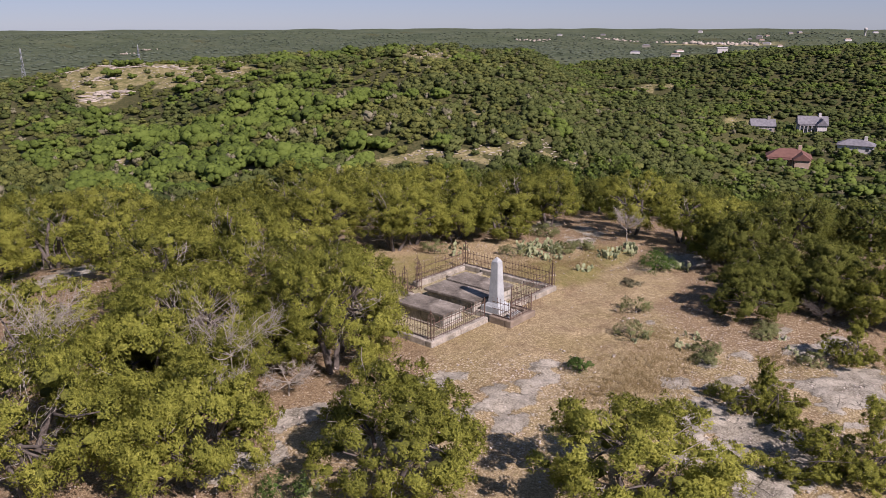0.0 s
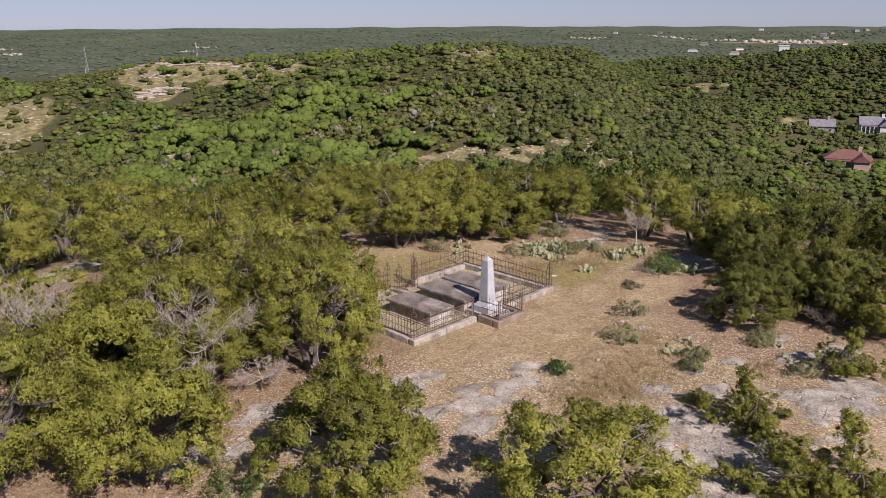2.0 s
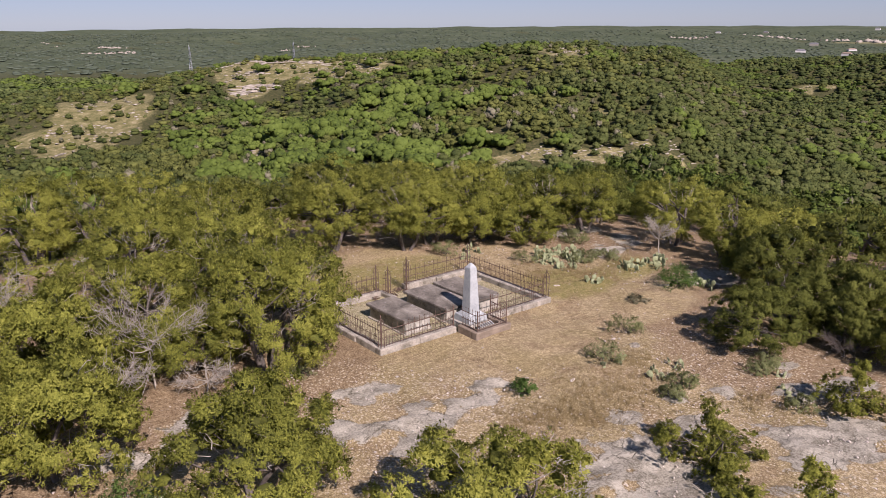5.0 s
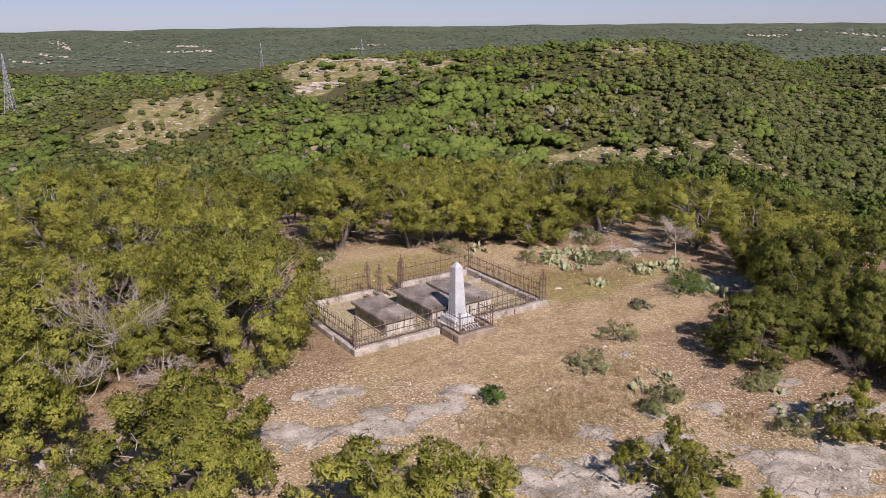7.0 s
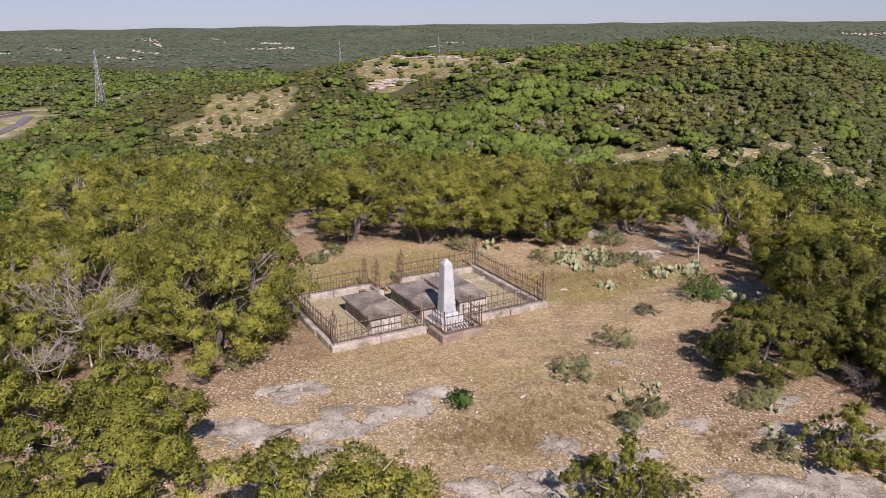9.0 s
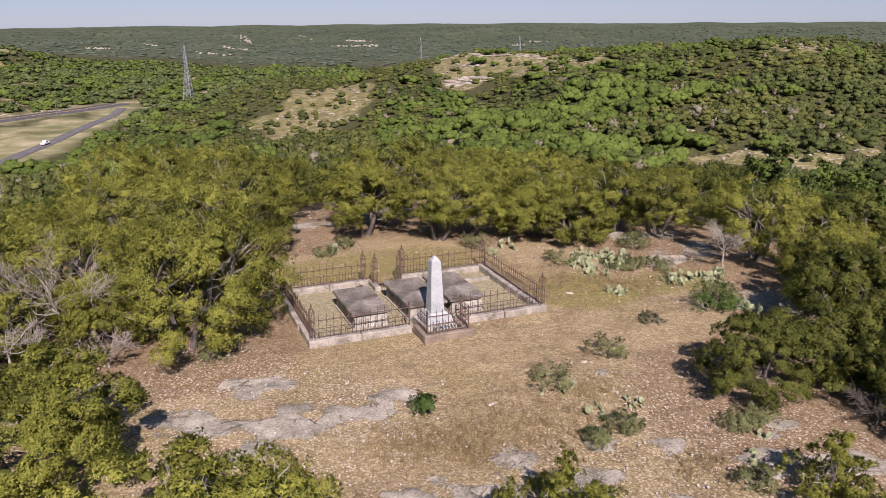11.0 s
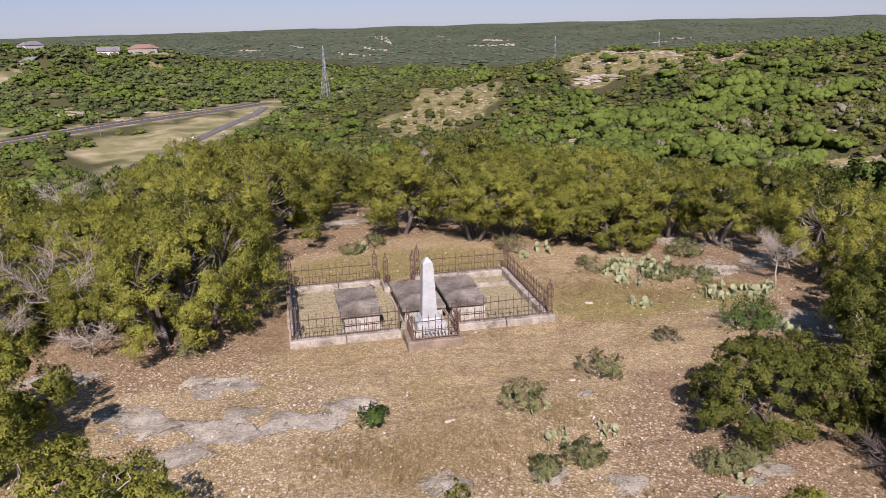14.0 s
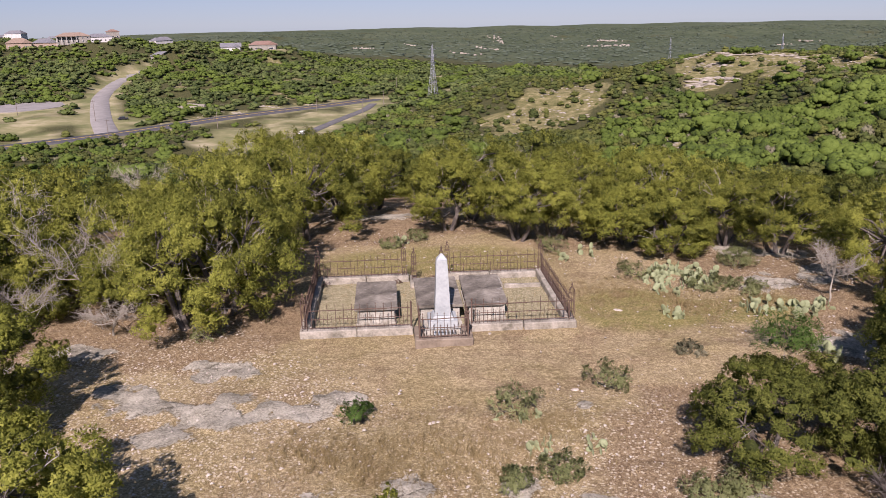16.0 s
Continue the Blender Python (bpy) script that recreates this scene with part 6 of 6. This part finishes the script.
# ---- buildings and towers ----
def house(name, x, y, turn, w, d, h, wall, roof, label, hip=True, rise=2.6, wing=0.0, porch=False, chimney=True, storeys=1):
    z = at_ground(x, y)
    ob = thing(name, x, y, z, turn, label, "house", "houses")
    part("wall", box(blank(), -w / 2, -d / 2, -1.5, w / 2, d / 2, h), wall, ob)

    def roof_bm(x0, x1, y0, y1, z0, up, hipped):
        bm = blank()
        o = 0.6
        x0, x1, y0, y1 = x0 - o, x1 + o, y0 - o, y1 + o
        inset = min((y1 - y0) / 2, (x1 - x0) * 0.4) if hipped else 0.0
        my = (y0 + y1) / 2
        lo = [bm.verts.new(p) for p in ((x0, y0, z0), (x1, y0, z0), (x1, y1, z0), (x0, y1, z0))]
        lip = [bm.verts.new((p.co.x, p.co.y, z0 + 0.22)) for p in lo]
        a, b = bm.verts.new((x0 + inset, my, z0 + up)), bm.verts.new((x1 - inset, my, z0 + up))
        bm.faces.new(lo[::-1])
        for k in range(4):
            bm.faces.new((lo[k], lo[(k + 1) % 4], lip[(k + 1) % 4], lip[k]))
        bm.faces.new((lip[0], lip[1], b, a))
        bm.faces.new((lip[2], lip[3], a, b))
        bm.faces.new((lip[1], lip[2], b))
        bm.faces.new((lip[3], lip[0], a))
        return bm

    part("roof", roof_bm(-w / 2, w / 2, -d / 2, d / 2, h, rise, hip), roof, ob)
    if wing:
        part("wing_wall", box(blank(), w * 0.12, -d / 2 - wing, -1.5, w * 0.45, -d / 2 - 0.01, h - 0.1), wall, ob)
        bm = roof_bm(-d / 2 - wing, -d / 2 + 3, -w * 0.165, w * 0.165, h - 0.05, rise * 0.8, False)
        bmesh.ops.rotate(bm, verts=bm.verts, matrix=Matrix.Rotation(radians(90), 3, "Z"))
        bmesh.ops.translate(bm, verts=bm.verts, vec=(w * 0.285, 0, 0))
        part("wing_roof", bm, roof, ob)
    if chimney:
        part("chimney", box(blank(), w * 0.2, -0.7, h, w * 0.2 + 1.3, 0.7, h + rise + 1.3, 0.05), wall, ob)
    spots = [k for k in range(int(w // 3.6))]
    for s in range(storeys):
        for k in spots:
            cx = -w / 2 + (k + 0.5) * w / len(spots)
            if wing and cx > w * 0.08:
                continue
            zz = 0.9 + s * 2.9
            door = k == len(spots) // 3 and s == 0
            win = part("door" if door else "window", box(blank(), cx - 0.7, -d / 2 - 0.06, 0.1 if door else zz, cx + 0.7, -d / 2 + 0.1, 2.2 if door else zz + 1.4, 0.03), WHITEWALL, ob, "white frame")
            child("pane", done(box(blank(), cx - 0.58, -d / 2 - 0.09, 0.25 if door else zz + 0.12, cx + 0.58, -d / 2 - 0.03, 2.05 if door else zz + 1.28), "pane", GLASS), win, "dark glass")
    if wing:
        win = part("window", box(blank(), w * 0.2, -d / 2 - wing - 0.06, 0.6, w * 0.37, -d / 2 - wing + 0.1, 2.2, 0.03), WHITEWALL, ob, "white frame")
        child("pane", done(box(blank(), w * 0.21, -d / 2 - wing - 0.09, 0.7, w * 0.36, -d / 2 - wing - 0.03, 2.1), "pane", GLASS), win, "dark glass")
    if porch:
        part("porch_roof", box(blank(), -w / 2, -d / 2 - 3.0, h - 0.35, w * 0.1, -d / 2 - 0.02, h - 0.1, 0.05), roof, ob)
        for k in range(5):
            cx = -w / 2 + 0.3 + k * (w * 0.6 - 0.6) / 4
            part("post", box(blank(), cx - 0.18, -d / 2 - 2.9, -1.5, cx + 0.18, -d / 2 - 2.54, h - 0.35), WHITEWALL, ob)
    return ob


house("house", 306, 82, -70, 16, 9, 5.0, BRICKWALL, RED_ROOF, "large brick house with a red-brown roof among trees", True, 3.2, 5.0, True, True, 2)
house("house", 388, 121, -62, 11, 7.5, 3.2, STUCCO, GREY_ROOF, "grey gabled garage with a white wall", False, 3.4)
house("house", 398, 100, -66, 13, 8.5, 4.8, WHITEWALL, GREY_ROOF, "grey-roofed white house with gables", False, 3.8, 4.0, True, True, 2)
house("house", 351, 68, -80, 14, 8, 3.2, WHITEWALL, GREY_ROOF, "long low house with a grey-green roof", True, 2.4)
house("house", -112, 724, 8, 25, 13, 4.6, STUCCO, TILE_ROOF, "hilltop house with a red tiled roof", True, 3.4, 4.0, False, False)
house("house", -142, 729, 10, 18, 11, 3.6, WHITEWALL, GREY_ROOF, "hilltop house with a grey gabled roof", False, 3.6, 4.0, False, False)
house("house", -282, 731, 21, 28, 14, 6.0, STUCCO, BROWN_ROOF, "large cream house with a columned porch", True, 3.2, 0.0, True, False, 2)
house("house", -311, 741, 24, 21, 13, 4.6, BRICKWALL, GREY_ROOF, "suburban house with a grey hipped roof", True, 4.0, 4.0, False, False)
house("house", -331, 733, 26, 21, 13, 4.8, BRICKWALL, BROWN_ROOF, "suburban house with a brown hipped roof", True, 4.4, 4.0, False, False)
house("house", -262, 738, 20, 22, 12, 4.4, WHITEWALL, GREY_ROOF, "long pale house with a light grey roof", True, 3.0, 0.0, False, False)
house("house", -183, 658, 15, 22, 12, 4.4, STUCCO, GREY_ROOF, "suburban house with a grey hipped roof", True, 3.4, 4.0, False, False)
house("house", -266, 790, 18, 12, 10, 9.0, STUCCO, TILE_ROOF, "tall tan house with small tiled roofs", True, 2.2, 0.0, False, False, 2)


def far_town():
    """Small buildings far off toward the horizon."""
    rng = random.Random(5)
    for k in range(46):
        if k < 16:
            b, d = rng.uniform(-27, -12), rng.uniform(820, 1500)
        else:
            b, d = rng.uniform(56, 82), rng.uniform(2000, 3900)
        x, y = d * math.sin(radians(b)), d * math.cos(radians(b))
        w, dp, h = rng.uniform(14, 26), rng.uniform(9, 14), rng.uniform(4, 7)
        ob = thing("far_house", x, y, at_ground(x, y), -b + rng.uniform(-40, 40), "small pale building far off in the hills", "house", "far buildings")
        part("wall", box(blank(), -w / 2, -dp / 2, -3, w / 2, dp / 2, h), rng.choice((WHITEWALL, STUCCO, WHITEWALL)), ob)
        bm = box(blank(), -w / 2 - 0.5, -dp / 2 - 0.5, h, w / 2 + 0.5, dp / 2 + 0.5, h + 3)
        for v in bm.verts:
            if v.co.z > h + 1:
                v.co.x *= 0.6
                v.co.y *= 0.08
        part("roof", bm, rng.choice((GREY_ROOF, BROWN_ROOF, GREY_ROOF)), ob)


far_town()


def long_building():
    x, y = 2307, 898
    ob = thing("office_building", x, y, at_ground(x, y), 25, "long white flat-roofed building with a dark front", "building")
    part("wall", box(blank(), -24, -14, -6, 24, 14, 13), WHITEWALL, ob)
    for k in range(10):
        part("window", box(blank(), -22 + k * 4.4, -14.3, 2, -18.4 + k * 4.4, -13.9, 9), GLASS, ob)
    part("roof", box(blank(), -25, -15, 13.02, 25, 15, 14.5), WHITEWALL, ob)


long_building()


def water_tower(x, y, tall, label):
    ob = thing("water_tower", x, y, at_ground(x, y), 0, label, "tower")
    v, f = tube_arrays([(0, 0, -4), (0, 0, tall * 0.7), (0, 0, tall * 0.72), (0, 0, tall)], [4.0, 4.0, 6.5, 6.5], 12)
    child("tank", mesh_of("tank", v, f, WHITEWALL, True), ob)
    v, f = tube_arrays([(0, 0, tall), (0, 0, tall + 1.5), (0, 0, tall + 2.2)], [6.5, 4.5, 0.1], 12)
    child("cap", mesh_of("cap", v, f, WHITEWALL, True), ob)


water_tower(3391, 771, 27, "white water tower on the horizon")
water_tower(1013, 1073, 30, "slim white water tower beyond the hill")


def pylon(x, y, tall, turn, label):
    z = at_ground(x, y)
    ob = thing("power_pylon", x, y, z, turn, label, "pylon", "power pylons")
    s = tall / 27.0
    wide = lambda h: (2.0 * (1 - h / 0.55) + 1.0 if h < 0.55 else 1.0 - 0.75 * (h - 0.55) / 0.45) * s
    levels = [0, 0.14, 0.27, 0.38, 0.48, 0.56, 0.64, 0.72, 0.80, 0.88, 0.96]

    def at(h, k):
        a = math.pi / 4 + k * math.pi / 2
        return np.array([math.cos(a) * wide(h), math.sin(a) * wide(h), h * tall])

    for k in range(4):
        child("leg", mesh_of("leg", *tube_arrays([at(h, k) - [0, 0, 0.5] for h in levels], [0.11 * s] * len(levels), 4), STEEL), ob)
    for a, b in zip(levels, levels[1:]):
        pieces = []
        for k in range(4):
            q = (k + 1) % 4
            for p0, p1 in ((at(a, k), at(b, q)), (at(a, q), at(b, k)), (at(b, k), at(b, q))):
                pieces.append(tube_arrays([p0, p1], [0.065 * s] * 2, 3))
        child("brace", mesh_of("brace", *gather(pieces), STEEL), ob)
    for h, reach in ((0.64, 4.6), (0.76, 5.0), (0.88, 4.2)):
        pieces = []
        for sx in (-1, 1):
            tip = np.array([sx * reach * s, 0, h * tall + 0.2])
            for sy in (-1, 1):
                pieces.append(tube_arrays([(sx * wide(h) * 0.7, sy * wide(h) * 0.7, h * tall), tip], [0.08 * s] * 2, 3))
            pieces.append(tube_arrays([(sx * wide(h) * 0.5, 0, (h + 0.05) * tall), tip], [0.07 * s] * 2, 3))
        child("arm", mesh_of("arm", *gather(pieces), STEEL), ob)
    v, f = tube_arrays([at(0.96, 0) * [0, 0, 1], (0, 0, tall)], [0.25 * s, 0.05 * s], 4)
    child("peak", mesh_of("peak", v, f, STEEL), ob)


pylon(26.6, 451, -5.0 - at_ground(26.6, 451), 60, "grey lattice power pylon above the trees")
pylon(251, 674, 0.0 - at_ground(251, 674) - 9, 70, "distant grey lattice power pylon")
pylon(352, 671, 0.0 - at_ground(352, 671) - 8, 70, "distant grey lattice power pylon")


def retaining_wall():
    """Low stepped stone walls by the road junction."""
    rng = random.Random(3)
    ob = thing("retaining_wall", -118, 440, at_ground(-118, 440), -32, "low stepped pale stone retaining wall by the road", "wall")
    for k in range(3):
        part("tier", box(blank(), -11 + 2.5 * k, -1 + 5 * k, -1.0, 11 - 1.5 * k, 0.2 + 5 * k, 0.7 + 0.8 * k, 0.08, 0.1, rng), CURBSTONE, ob)


retaining_wall()


def utility_pole(x, y, tall, turn=0):
    ob = thing("utility_pole", x, y, at_ground(x, y), turn, "wooden utility pole beside the road", "pole", "poles by the road")
    child("mast", mesh_of("mast", *tube_arrays([(0, 0, -0.6), (0, 0, tall / 2), (0, 0, tall)], [0.17, 0.15, 0.11], 6), POLE), ob)
    child("cross_arm", mesh_of("cross_arm", *tube_arrays([(-1.2, 0, tall - 0.6), (1.2, 0, tall - 0.6)], [0.08, 0.08], 4), POLE), ob)


for x, y, t in ((-152, 398, 11), (-120, 322, 10), (-82, 360, 10), (-40, 420, 9), (-205, 430, 10), (-14, 398, 9), (-3, 452, 9), (6, 520, 9)):
    utility_pole(x, y, t, 40)


def car(x, y, turn, paint, label, name="pickup_truck", bed=True):
    line = None
    for road in (MAIN_ROAD, BRANCH_ROAD):
        d, rz = to_line(np.array([float(x)]), np.array([float(y)]), road)
        if d[0] < 6:
            line = float(rz[0]) + 0.12
    z = line if line is not None else at_ground(x, y) + 0.02
    ob = thing(name, x, y, z, turn, label, "vehicle", "vehicles")
    bm = blank()
    box(bm, -2.6, -0.92, 0.38, 2.6, 0.92, 1.02, 0.12)
    part("body", bm, paint, ob)
    bm = blank()
    box(bm, -0.9 if bed else -1.9, -0.82, 1.0, 1.2, 0.82, 1.72, 0.1)
    for v in bm.verts:
        if v.co.z > 1.5:
            v.co.x *= 0.82
            v.co.y *= 0.86
    cab = part("cab", bm, paint, ob)
    for sy in (-1, 1):
        child("window", done(box(blank(), -0.7, sy * 0.80 - 0.03, 1.12, 0.9, sy * 0.80 + 0.03, 1.5), "window", GLASS), cab, "dark glass")
    for sx in (-1.6, 1.6):
        for sy in (-0.86, 0.86):
            w = mesh_of("wheel", *tube_arrays([(sx, sy - 0.11, 0.36), (sx, sy - 0.1, 0.36), (sx, sy + 0.1, 0.36), (sx, sy + 0.11, 0.36)], [0.05, 0.36, 0.36, 0.05], 10), RUBBER)
            child("wheel", w, ob, "black rubber tyre")


car(379, 128, 20, CAR_WHITE, "white pickup truck parked by the garage")
car(382, 120, 30, CAR_WHITE, "white pickup truck parked by the garage")
car(-140, 404, 30, CAR_DARK, "dark car parked by the side road", "car", False)
car(-38.5, 324, 72, CAR_WHITE, "white pickup truck stopped on the slip road")
